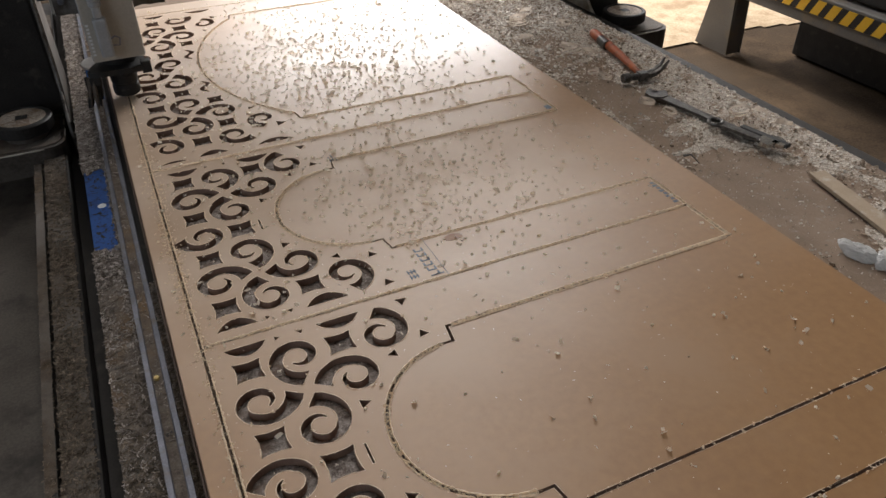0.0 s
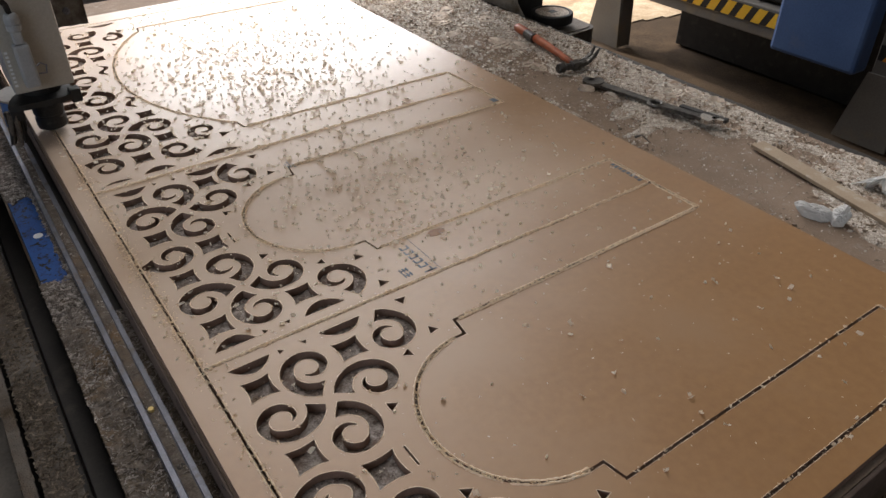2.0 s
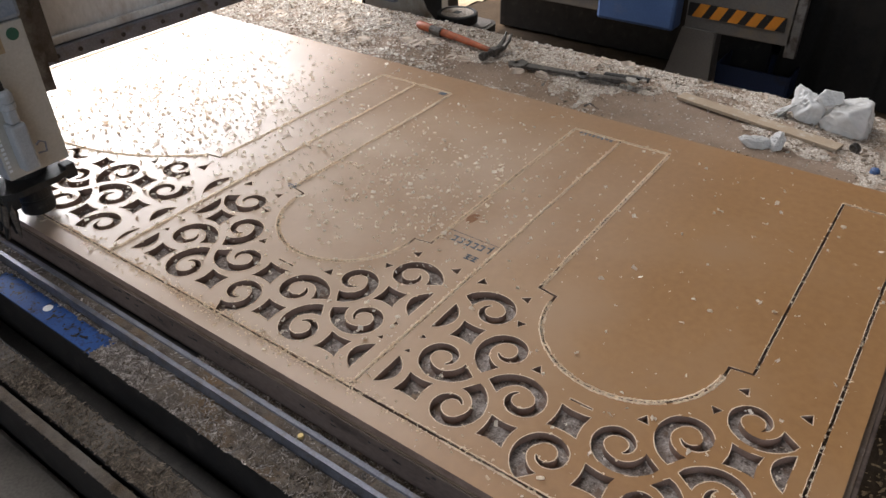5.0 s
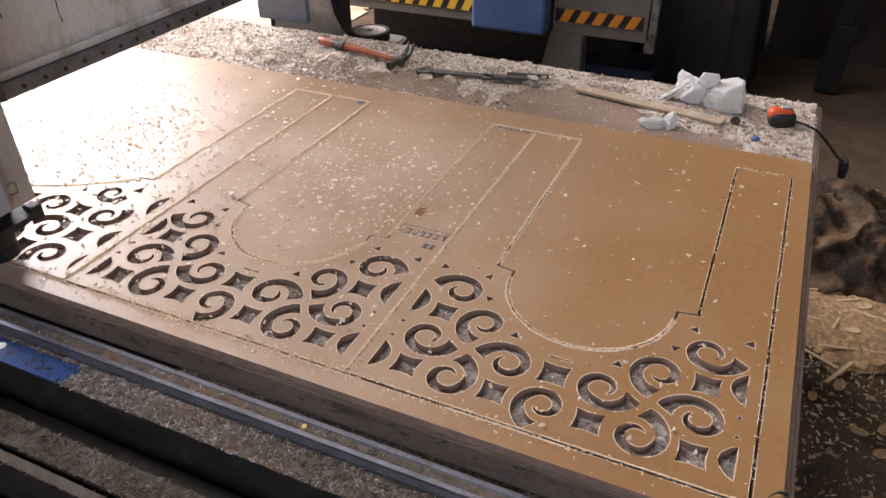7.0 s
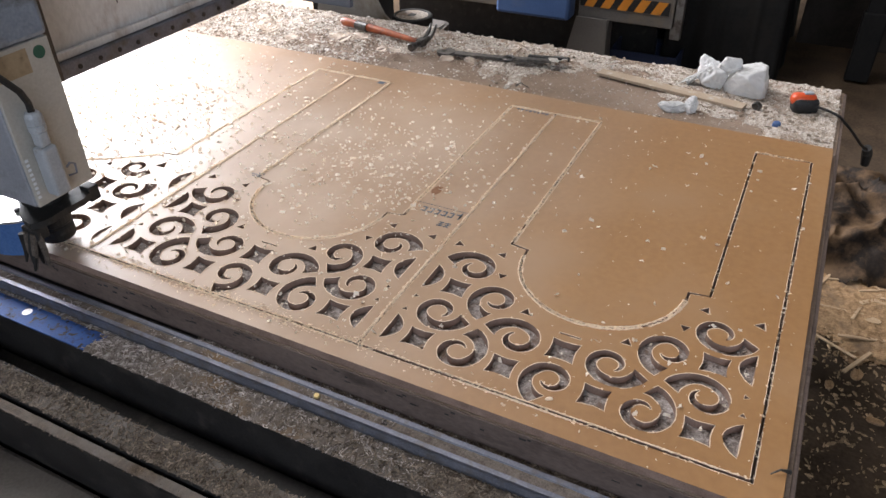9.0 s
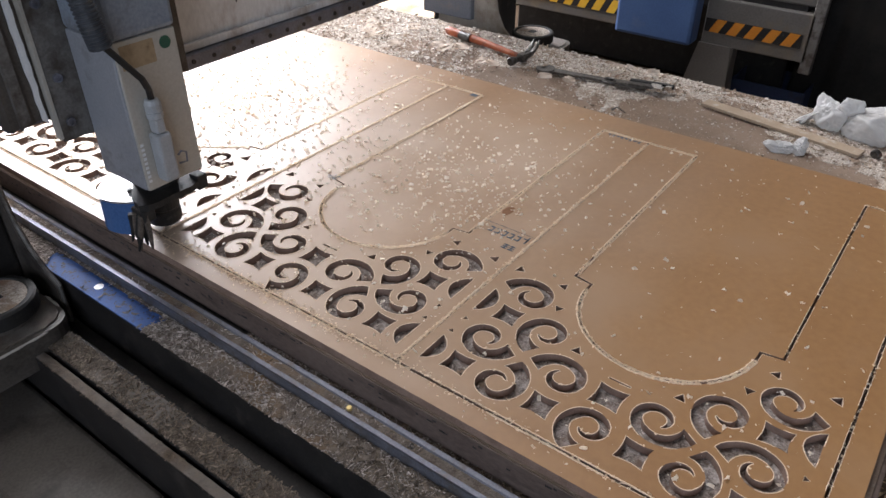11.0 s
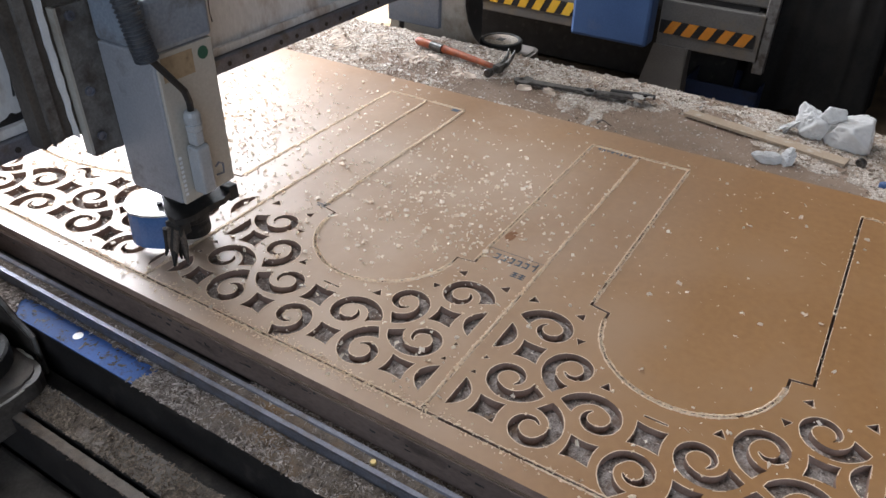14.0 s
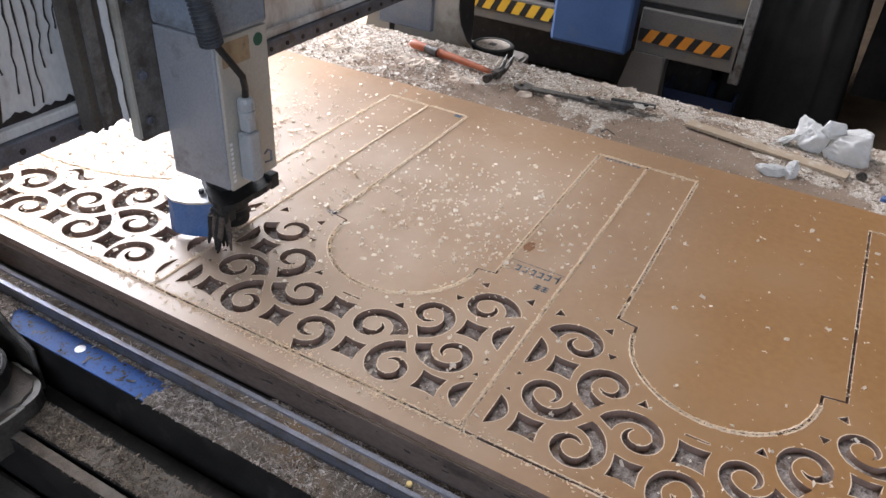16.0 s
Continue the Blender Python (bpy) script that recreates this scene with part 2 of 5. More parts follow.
M_TARP = mat("black_tarpaulin", (0.012, 0.009, 0.007), (0.032, 0.022, 0.015), 9, 0.72, 0, 0.4, 80, (0.10, 0.062, 0.034), 0.48, 9, spec=0.12)
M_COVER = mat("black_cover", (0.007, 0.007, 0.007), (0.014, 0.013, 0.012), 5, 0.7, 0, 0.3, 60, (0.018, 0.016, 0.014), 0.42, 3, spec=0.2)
# Hose and cap are lifted towards blue-grey; the haze over them is in the colour.
M_HOSE = mat("hazed_dusty_hose", (0.035, 0.04, 0.048), (0.075, 0.082, 0.095), 40, 0.5, 0, 0.2, 250, (0.10, 0.098, 0.095), 0.40, 30)
M_CAP = mat("dark_blue_cap", (0.19, 0.23, 0.29), (0.31, 0.36, 0.43), 9, 0.42, 0.1, 0.15, 160, (0.11, 0.10, 0.092), 0.42, 9)
M_STICK = mat("pale_wood_offcut", (0.32, 0.21, 0.115), (0.50, 0.36, 0.215), 12, 0.8, 0, 0.2, 200, stretch=(1, 6, 1))
M_BRASS = mat("brass_nut", (0.66, 0.48, 0.17), (0.80, 0.62, 0.28), 30, 0.45, 0.4, 0, 200)


def dust_film(m, colour, share):
    """A thin film of settled wood dust over the part of the sheet where the cutter has worked, with part of the sheen
    there put into its paleness: patchy, thinning towards the near panel and the outer edge.
    """
    nt = m.node_tree
    n, l = nt.nodes, nt.links
    socket = n["Principled BSDF"].inputs["Base Color"]
    before = socket.links[0].from_socket
    tc, xyz = n.new("ShaderNodeTexCoord"), n.new("ShaderNodeSeparateXYZ")
    l.new(tc.outputs["Object"], xyz.inputs[0])
    grain = n.new("ShaderNodeTexNoise")
    grain.inputs["Scale"].default_value, grain.inputs["Detail"].default_value = 5.0, 9
    l.new(tc.outputs["Object"], grain.inputs[0])
    factor = None
    for source, lo, hi, a, z in ((xyz.outputs[1], 0.40, 1.05, 0.0, 1.0), (xyz.outputs[0], 0.80, 1.20, 1.0, 0.25), (grain.outputs[0], 0.3, 0.7, 0.55 * share, 1.15 * share)):
        mr = n.new("ShaderNodeMapRange")
        mr.inputs[1].default_value, mr.inputs[2].default_value, mr.inputs[3].default_value, mr.inputs[4].default_value = lo, hi, a, z
        l.new(source, mr.inputs[0])
        if factor is None:
            factor = mr.outputs[0]
        else:
            mul = n.new("ShaderNodeMath")
            mul.operation = "MULTIPLY"
            l.new(factor, mul.inputs[0])
            l.new(mr.outputs[0], mul.inputs[1])
            factor = mul.outputs[0]
    mix = n.new("ShaderNodeMix")
    mix.data_type = "RGBA"
    l.new(factor, mix.inputs[0])
    l.new(before, mix.inputs[6])
    mix.inputs[7].default_value = (*colour, 1)
    l.new(mix.outputs[2], socket)


# Paler than dust alone: some of the sheet's highlight sits in this colour.
dust_film(M_SHEET, (0.66, 0.53, 0.415), 0.70)


# ---- building helpers ----
def mesh_ob(name, bm, material, parent=None, label="", smooth=False):
    me = bpy.data.meshes.new(name)
    bm.to_mesh(me)
    bm.free()
    for m in (material if isinstance(material, (list, tuple)) else [material]):
        me.materials.append(m)
    if smooth:
        for p in me.polygons:
            p.use_smooth = True
    ob = new(name, me)
    if parent:
        ob.parent = parent
    if label:
        ob["label"] = label
    return ob


def part(name, bm, material, parent, label="", smooth=False):
    return mesh_ob(name, bm, material, parent, label, smooth)


def thing(name, label, category, at=(0, 0, 0), group="", rz=0, kind=""):
    ob = new(name)
    ob.matrix_basis = pose(*at, 0, 0, rz)
    return tagged(ob, label, category, group, kind)


def add_box(bm, x0, x1, y0, y1, z0, z1, bevel=0.0, m=None, seg=2):
    r = bmesh.ops.create_cube(bm, size=1)
    vs = r["verts"]
    for v in vs:
        v.co = Vector((x0 + (v.co.x + 0.5) * (x1 - x0), y0 + (v.co.y + 0.5) * (y1 - y0), z0 + (v.co.z + 0.5) * (z1 - z0)))
    if bevel:
        es = list({e for v in vs for e in v.link_edges})
        r2 = bmesh.ops.bevel(bm, geom=es, offset=bevel, segments=seg, profile=0.5, affect="EDGES")
        vs = list({v for f in r2["faces"] for v in f.verts} | {v for v in vs if v.is_valid})
    if m is not None:
        bmesh.ops.transform(bm, matrix=m, verts=vs)
    return vs


def box(x0, x1, y0, y1, z0, z1, bevel=0.0, m=None):
    bm = bmesh.new()
    add_box(bm, x0, x1, y0, y1, z0, z1, bevel, m)
    return bm


def add_cyl(bm, p0, p1, r0, r1=None, n=20, caps=True):
    p0, p1 = Vector(p0), Vector(p1)
    d = p1 - p0
    m = Matrix.Translation((p0 + p1) / 2) @ d.to_track_quat("Z", "Y").to_matrix().to_4x4()
    return bmesh.ops.create_cone(bm, cap_ends=caps, segments=n, radius1=r0, radius2=r0 if r1 is None else r1, depth=d.length, matrix=m)["verts"]


def cyl(p0, p1, r0, r1=None, n=20):
    bm = bmesh.new()
    add_cyl(bm, p0, p1, r0, r1, n)
    return bm


def add_lathe(bm, rings, n=24, m=None):
    """rings: (radius, z) from bottom to top, closed at both ends."""
    loops = []
    for r, z in rings:
        loops.append([bm.verts.new((r * math.cos(2 * math.pi * i / n), r * math.sin(2 * math.pi * i / n), z)) for i in range(n)])
    for a, b in zip(loops, loops[1:]):
        for i in range(n):
            bm.faces.new((a[i], a[(i + 1) % n], b[(i + 1) % n], b[i]))
    bm.faces.new(list(reversed(loops[0])))
    bm.faces.new(loops[-1])
    if m is not None:
        bmesh.ops.transform(bm, matrix=m, verts=[v for lp in loops for v in lp])


def add_tube(bm, pts, radius, n=8, closed=False):
    """A round tube along points; radius a number or one for each point."""
    pts = [Vector(p) for p in pts]
    rad = radius if isinstance(radius, (list, tuple)) else [radius] * len(pts)
    loops, up = [], None
    for i, p in enumerate(pts):
        a = pts[i - 1] if (i or closed) else p
        b = pts[(i + 1) % len(pts)] if (i < len(pts) - 1 or closed) else p
        d = (b - a).normalized()
        if up is None:
            up = d.orthogonal().normalized()
        up = (up - d * up.dot(d)).normalized()
        side = d.cross(up)
        loops.append([bm.verts.new(p + rad[i] * (up * math.cos(2 * math.pi * k / n) + side * math.sin(2 * math.pi * k / n))) for k in range(n)])
    pairs = list(zip(loops, loops[1:])) + ([(loops[-1], loops[0])] if closed else [])
    for a, b in pairs:
        for k in range(n):
            bm.faces.new((a[k], a[(k + 1) % n], b[(k + 1) % n], b[k]))
    if not closed:
        bm.faces.new(list(reversed(loops[0])))
        bm.faces.new(loops[-1])


def tube(pts, radius, n=8, closed=False):
    bm = bmesh.new()
    add_tube(bm, pts, radius, n, closed)
    return bm


def add_prism(bm, outline, z0, z1, m=None):
    """An upright prism over a simple outline (x, y), counter-clockwise."""
    lo = [bm.verts.new((x, y, z0)) for x, y in outline]
    hi = [bm.verts.new((x, y, z1)) for x, y in outline]
    n = len(outline)
    for i in range(n):
        bm.faces.new((lo[i], lo[(i + 1) % n], hi[(i + 1) % n], hi[i]))
    bm.faces.new(hi)
    bm.faces.new(list(reversed(lo)))
    if m is not None:
        bmesh.ops.transform(bm, matrix=m, verts=lo + hi)


def prism(outline, z0, z1, m=None):
    bm = bmesh.new()
    add_prism(bm, outline, z0, z1, m)
    return bm


def dense(loop, step=0.009):
    """The same outline with long edges divided."""
    out = []
    for i, p in enumerate(loop):
        q = loop[(i + 1) % len(loop)]
        n = max(1, int(math.hypot(q[0] - p[0], q[1] - p[1]) / step))
        out += [(p[0] + (q[0] - p[0]) * k / n, p[1] + (q[1] - p[1]) * k / n) for k in range(n)]
    return out


def cut_plate(outline, holes, z0, z1, torn=True, burr=0.0009):
    """A plate with holes: the face in slot 0, the sawn walls in slot 1, the torn lip along the cuts in slot 2."""
    rnd = random.Random(len(holes) + 3)
    bm = bmesh.new()
    edges, plain, inner = [], set(), set()
    for k, loop in enumerate([dense(outline)] + [dense(h) for h in holes]):
        rough = 0.0 if k == 0 and not torn else 0.0006
        vs = [bm.verts.new((x + rough * noise.noise((x * 140, y * 140, 0)), y + rough * noise.noise((x * 140, y * 140, 5)), z1)) for x, y in loop]
        if k == 0 and not torn:
            plain.update(vs)
        if k and torn:
            inner.update(vs)
        for i in range(len(vs)):
            edges.append(bm.edges.new((vs[i], vs[(i + 1) % len(vs)])))
    bmesh.ops.triangle_fill(bm, use_beauty=True, use_dissolve=False, edges=edges, normal=(0, 0, 1))
    for f in bm.faces:
        if f.normal.z < 0:
            f.normal_flip()
    rim, low, lip, inward = [], {}, {}, {}
    for e in bm.edges:
        if len(e.link_faces) == 1:
            a, b = e.verts
            ring = [lp.vert for lp in e.link_faces[0].loops]
            i = ring.index(a)
            if ring[(i + 1) % len(ring)] is not b:
                a, b = b, a
            rim.append((a, b))
            d = (b.co - a.co).normalized()
            for v in (a, b):
                inward[v] = inward.get(v, Vector((0, 0, 0))) + Vector((-d.y, d.x, 0))
    for v, d in inward.items():
        low[v] = bm.verts.new((v.co.x, v.co.y, z0))
        in_hole = v in inner
        far = min(1.0, max(0.0, (v.co.y - 0.45 - 0.25 * max(0.0, v.co.x - 0.45)) / 0.3))
        if v in plain or noise.noise(v.co * 38) < -0.38 - 0.4 * far:
            continue
        d = d.normalized() if d.length > 1e-6 else d
        wide = (0.0016 if in_hole else 0.0009) + 0.0004 * far + 0.0008 * rnd.random()
        top = bm.verts.new(v.co + Vector((0, 0, burr * (0.3 + 0.5 * rnd.random() + 0.5 * far * rnd.random()))) + d * wide * 0.4)
        back = bm.verts.new(v.co + d * wide - Vector((0, 0, 0.0001)))
        lip[v] = (top, back)
        if rnd.random() < 0.07 + 0.10 * far:
            BURRS.append((v.co.x + d.x * rnd.uniform(-0.001, 0.0025), v.co.y + d.y * rnd.uniform(-0.001, 0.0025), z1))
    for a, b in rim:
        bm.faces.new((b, a, low[a], low[b])).material_index = 1
        if a in lip and b in lip:
            bm.faces.new((a, b, lip[b][0], lip[a][0])).material_index = 2
            bm.faces.new((lip[a][0], lip[b][0], lip[b][1], lip[a][1])).material_index = 2
    return bm


BURRS = []


def crumbs(name, places, size, material, label, category, flat=0.35, seed=1, long=2.2):
    """Many small loose chips in one object; places gives (x, y, z)."""
    rnd = random.Random(seed)
    verts, faces = [], []
    for x, y, z in places:
        s = size * (0.45 + rnd.random() ** 2 * 1.3)
        a = rnd.random() * 6.283
        lx, ly, lz = s * (0.6 + rnd.random() * (long - 0.6)), s * (0.35 + 0.4 * rnd.random()), s * flat * (0.5 + rnd.random())
        tilt = rnd.uniform(-0.35, 0.35)
        c, sn = math.cos(a), math.sin(a)
        k = len(verts)
        bend = rnd.uniform(-0.3, 0.3) * ly
        for u, v, w in ((-1, -0.6, 0), (-0.9, 0.7, 0), (0.1, -1, 0), (0, 0.9, 0), (1, -0.5, 0), (0.85, 0.6, 0), (-0.8, 0.05, 1), (0.05, -0.8, 1.1), (0.05, 0.75, 1.15), (0.85, 0.0, 0.9)):
            px, py = u * lx / 2, v * ly / 2 + bend * u * u
            verts.append((x + px * c - py * sn, y + px * sn + py * c, z + w * lz + max(0.0, u * tilt) * lx * 0.5))
        for t in ((0, 2, 7, 6), (2, 4, 9, 7), (4, 5, 9), (5, 3, 8, 9), (3, 1, 6, 8), (1, 0, 6), (6, 7, 9, 8)):
            faces.append(tuple(k + i for i in t))
    me = bpy.data.meshes.new(name)
    me.from_pydata(verts, [], faces)
    me.materials.append(material)
    return tagged(new(name, me), label, category, kind="stuff")


def shards(name, places, size, material, label, category, seed=1, lean=(20, 75), shape=(0.8, 1.7, 0.5, 0.9)):
    """Many thin bent flakes, each a sheet propped at its own slant, in one object."""
    rnd = random.Random(seed)
    verts, faces = [], []
    for x, y, z in places:
        s = size * (0.4 + rnd.random() ** 2 * 1.4)
        m = Matrix.Rotation(rnd.random() * 6.283, 3, "Z") @ Matrix.Rotation(radians(rnd.uniform(*lean)), 3, "X")
        lx, ly, curl = s * rnd.uniform(*shape[:2]), s * rnd.uniform(*shape[2:]), rnd.uniform(-0.3, 0.3) * s
        k = len(verts)
        for u in (-1, 0, 1):
            for w in (0, 1):
                p = m @ Vector((u * lx / 2 * (1 - 0.25 * w * rnd.random()), w * ly * rnd.uniform(0.7, 1.1), curl * u * u))
                verts.append((x + p.x, y + p.y, z + max(p.z, 0.0)))
        faces += [(k, k + 2, k + 3, k + 1), (k + 2, k + 4, k + 5, k + 3)]
    me = bpy.data.meshes.new(name)
    me.from_pydata(verts, [], faces)
    me.materials.append(material)
    return tagged(new(name, me), label, category, kind="stuff")


# ---- setting ----
def structure(name, bm, material, label):
    return tagged(mesh_ob(name, bm, material), label, "structure", kind="structure")


def build_setting():
    bm = bmesh.new()
    nx, ny = 60, 70
    grid = [[bm.verts.new((-8 + 24 * i / nx, -8 + 30 * j / ny, FLOOR + 0.012 * noise.noise((i * 0.6, j * 0.6, 0)) - 0.012)) for j in range(ny + 1)] for i in range(nx + 1)]
    for i in range(nx):
        for j in range(ny):
            bm.faces.new((grid[i][j], grid[i + 1][j], grid[i + 1][j + 1], grid[i][j + 1]))
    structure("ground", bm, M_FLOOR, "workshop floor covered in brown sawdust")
    x0, x1, y0, y1, zc = -4.0, 7.9, -4.2, 8.2, 6.7
    # Out of view; made pale as a reflector for the sheet's outer edge.
    structure("wall_east", box(x1, x1 + 0.2, y0, y1, FLOOR - 0.05, zc), M_PALE, "unseen workshop wall, pale to bounce light onto the sheet")
    bm = bmesh.new()
    add_box(bm, x0 - 0.2, x0, y0, -2.9, FLOOR - 0.05, zc)
    add_box(bm, x0 - 0.2, x0, 0.5, y1, FLOOR - 0.05, zc)
    add_box(bm, x0 - 0.2, x0, -2.9, 0.5, FLOOR - 0.05, 1.5)
    add_box(bm, x0 - 0.2, x0, -2.9, 0.5, 3.7, zc)
    structure("wall_west", bm, M_WALL, "dull plaster workshop wall with a wide window opening")
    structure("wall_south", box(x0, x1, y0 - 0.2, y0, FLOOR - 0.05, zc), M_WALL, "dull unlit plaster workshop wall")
    bm = bmesh.new()
    add_box(bm, x0, 1.3, y1, y1 + 0.2, FLOOR - 0.05, zc)
    add_box(bm, 6.8, x1, y1, y1 + 0.2, FLOOR - 0.05, zc)
    add_box(bm, 1.3, 6.8, y1, y1 + 0.2, 6.4, zc)
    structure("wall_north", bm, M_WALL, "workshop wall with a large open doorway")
    # The gap in the ceiling is made up to hold the overhead fill.
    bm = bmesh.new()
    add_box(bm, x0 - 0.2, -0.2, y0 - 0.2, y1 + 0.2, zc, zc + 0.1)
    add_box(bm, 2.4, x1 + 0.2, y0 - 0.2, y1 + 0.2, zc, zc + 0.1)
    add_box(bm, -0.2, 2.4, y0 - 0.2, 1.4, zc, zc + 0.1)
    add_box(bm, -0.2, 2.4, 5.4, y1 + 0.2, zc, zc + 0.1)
    structure("ceiling", bm, M_CONC, "dark workshop ceiling with an opening added for the overhead fill")
    # Unseen cover that keeps sun and sky out of the opening.
    structure("opening_cover", box(-0.25, 2.45, 1.35, 5.45, zc + 0.11, zc + 0.13), M_WHITE, "white panel added over the opening to block sun and sky")


    # Dark screen added to hide floor that should lie in shade.
    structure("backdrop_screen", box(4.86, 4.92, -3.0, 0.20, FLOOR - 0.02, 2.6), M_BACKDROP, "dark board added behind the machines to stand for shade")


build_setting()

# ---- the routed sheet ----
KERF = 0.0040
CELL = 0.083


def diamond(cx, cy, s=0.025):
    """A square with hollow sides."""
    pts = []
    for k in range(4):
        a0, a1 = math.pi / 4 + k * math.pi / 2, math.pi / 4 + (k + 1) * math.pi / 2
        p, q = Vector((math.cos(a0), math.sin(a0))) * s * 1.414, Vector((math.cos(a1), math.sin(a1))) * s * 1.414
        mid = (p + q) / 2 * 0.72
        for i in range(5):
            u = i / 5
            pts.append(tuple(Vector((cx, cy)) + p * (1 - u) ** 2 + mid * 2 * u * (1 - u) + q * u * u))
    return pts


VOLUTE_OUT = ((0, 0.072), (30, 0.0595), (60, 0.0505), (100, 0.0425), (150, 0.0385), (240, 0.0385), (280, 0.036), (320, 0.030), (350, 0.0245), (385, 0.0155))
VOLUTE_IN = ((-20, 0.046), (10, 0.0375), (45, 0.030), (75, 0.0235), (110, 0.0195), (160, 0.0205), (270, 0.0212), (310, 0.0205), (345, 0.018), (385, 0.0145))


def winding(knots, a):
    """The radius at the winding angle a, eased between the knots."""
    for (a0, r0), (a1, r1) in zip(knots, knots[1:]):
        if a <= a1:
            return r0 + (r1 - r0) * (a - a0) / (a1 - a0)
    return knots[-1][1]


def scroll(cx, cy, tail, hand, size=1.0):
    """A volute: a flared tail at the tail's angle (degrees), one turn inwards by hand (+1 anticlockwise), a pointed tip."""
    def side(knots, n):
        out = []
        for i in range(n + 1):
            a = knots[0][0] + (knots[-1][0] - knots[0][0]) * i / n
            r = size * sum(winding(knots, min(max(a + d, knots[0][0]), knots[-1][0])) for d in (-12, -6, 0, 6, 12)) / 5
            t = radians(tail + hand * (5 + a))
            out.append((cx + r * math.cos(t), cy + r * math.sin(t)))
        return out

    loop = side(VOLUTE_OUT, 40) + side(VOLUTE_IN, 36)[::-1]
    return loop if hand > 0 else loop[::-1]


def lens(cx, cy, half, bulge):
    """A half-lens with its flat side at y = cy."""
    pts = [(cx - half + 2 * half * i / 10, cy + bulge * math.sin(math.pi * i / 10) ** 0.8) for i in range(11)]
    return pts if bulge < 0 else pts[::-1]


def tri(cx, cy, s, turn):
    return [(cx + s * math.cos(radians(turn + k * 120)), cy + s * math.sin(radians(turn + k * 120))) for k in range(3)]


def squiggle(cx, cy, along):
    """A short flat S along y, thick in the middle."""
    n = 12
    mid = [(cx + 0.012 * math.sin(2.2 * math.pi * (i / n - 0.5)) * along, cy + along * 0.084 * (i / n - 0.5), 0.0018 + 0.0062 * math.sin(math.pi * i / n) ** 0.7) for i in range(n + 1)]
    loop = [(x + w, y) for x, y, w in mid] + [(x - w, y) for x, y, w in mid[::-1]]
    return loop if along > 0 else loop[::-1]


def half_motifs(c, side, wide, hand):
    """The cut-outs on one side of a panel whose middle is y = c; side +1 or -1 along y; hand is the volutes' turn."""
    h = []
    X = [0.109, 0.190, 0.272, 0.352]

    def d(ix, k, s=0.0235):
        h.append(diamond(X[ix], c + side * k * CELL, s))

    def v(ix, k, tail, size=1.0):
        h.append(scroll(X[ix], c + side * k * CELL, side * tail if tail not in (0, 180) else tail, hand, size))

    if not wide:
        edge = 0.313
        d(0, 1), d(0, 3), d(2, 3)
        v(0, 2, 0), v(1, 1, 90), v(1, 3, -90), v(2, 2, 180), v(3, 2.9, 90)
        for x, hf in ((0.117, 0.036), (0.287, 0.040)):
            h.append(lens(x, c + side * edge, hf, -side * 0.026))
        h.append(tri(0.412, c + side * 0.308, 0.012, 20 * side)), h.append(tri(0.414, c + side * 0.208, 0.011, 100))
        h.append(tri(0.347, c + side * 0.182, 0.010, 60)), h.append(tri(0.262, c + side * 0.097, 0.011, 0))
        h.append(tri(0.216, c + side * 0.308, 0.0055, 30)), h.append(tri(0.172, c + side * 0.309, 0.0055, 0))
    else:
        edge = 0.582
        d(0, 1), d(0, 3), d(0, 5), d(1, 2), d(1, 6), d(2, 3, 0.021), d(2, 5)
        v(0, 2, -140, 0.92), v(0, 4, 0), v(0, 6, -142, 0.9), v(1, 1, -90), v(1, 3, 90), v(1, 5, -90), v(2, 4, 180), v(2, 6, 35, 0.94)
        h.append(scroll(0.362, c + side * 0.428, side * 90, hand, 0.82))
        h.append(lens(0.205, c + side * edge, 0.036, -side * 0.024)), h.append(lens(0.108, c + side * (edge + 0.004), 0.030, -side * 0.010)), h.append(lens(0.365, c + side * edge, 0.046, -side * 0.022))
        h.append(tri(0.402, c + side * 0.482, 0.016, 0)), h.append(squiggle(0.262, c + side * 0.142, side))
        h.append(tri(0.350, c + side * 0.352, 0.009, 0))
    return h


def arch_x(d, half, wide):
    """How far in the arch's line lies, at the distance d from the panel's middle: a half circle, or a flat arc on the wide panel."""
    if wide:
        return 0.276 + 0.63 - math.sqrt(0.63 ** 2 - d * d)
    return 0.4435 - 0.168 * math.sqrt(max(0.0, 1 - (d / half) ** 2))


def panel_outline(y0, y1, w, legs_x, wide):
    """The arch-headed frame: lattice at low x and two legs towards high x, corners in order."""
    c = (y0 + y1) / 2
    lo, hi, half = c - w / 2, c + w / 2, w / 2 - 0.039
    pts = [(0.046, y0), (legs_x, y0), (legs_x, lo), (0.461, lo), (0.455, c - half)]
    n = 40
    for i in range(1, n):
        d = half * math.sin(-math.pi / 2 + math.pi * i / n)
        pts.append((arch_x(d, half, wide), c + d))
    return pts + [(0.455, c + half), (0.461, hi), (legs_x, hi), (legs_x, y1), (0.046, y1)], c


def shrink(pts, d):
    """The outline moved inwards by d (anticlockwise outline)."""
    out = []
    n = len(pts)
    for i in range(n):
        p, q, r = Vector(pts[i - 1]), Vector(pts[i]), Vector(pts[(i + 1) % n])
        if (q - p).length < 1e-7 or (r - q).length < 1e-7:
            out.append(tuple(q))
            continue
        a, b = (q - p).normalized(), (r - q).normalized()
        na, nb = Vector((-a.y, a.x)), Vector((-b.y, b.x))
        m = (na + nb)
        k = max(0.35, 1 + na.dot(nb))
        out.append(tuple(q + m * d / k))
    return out


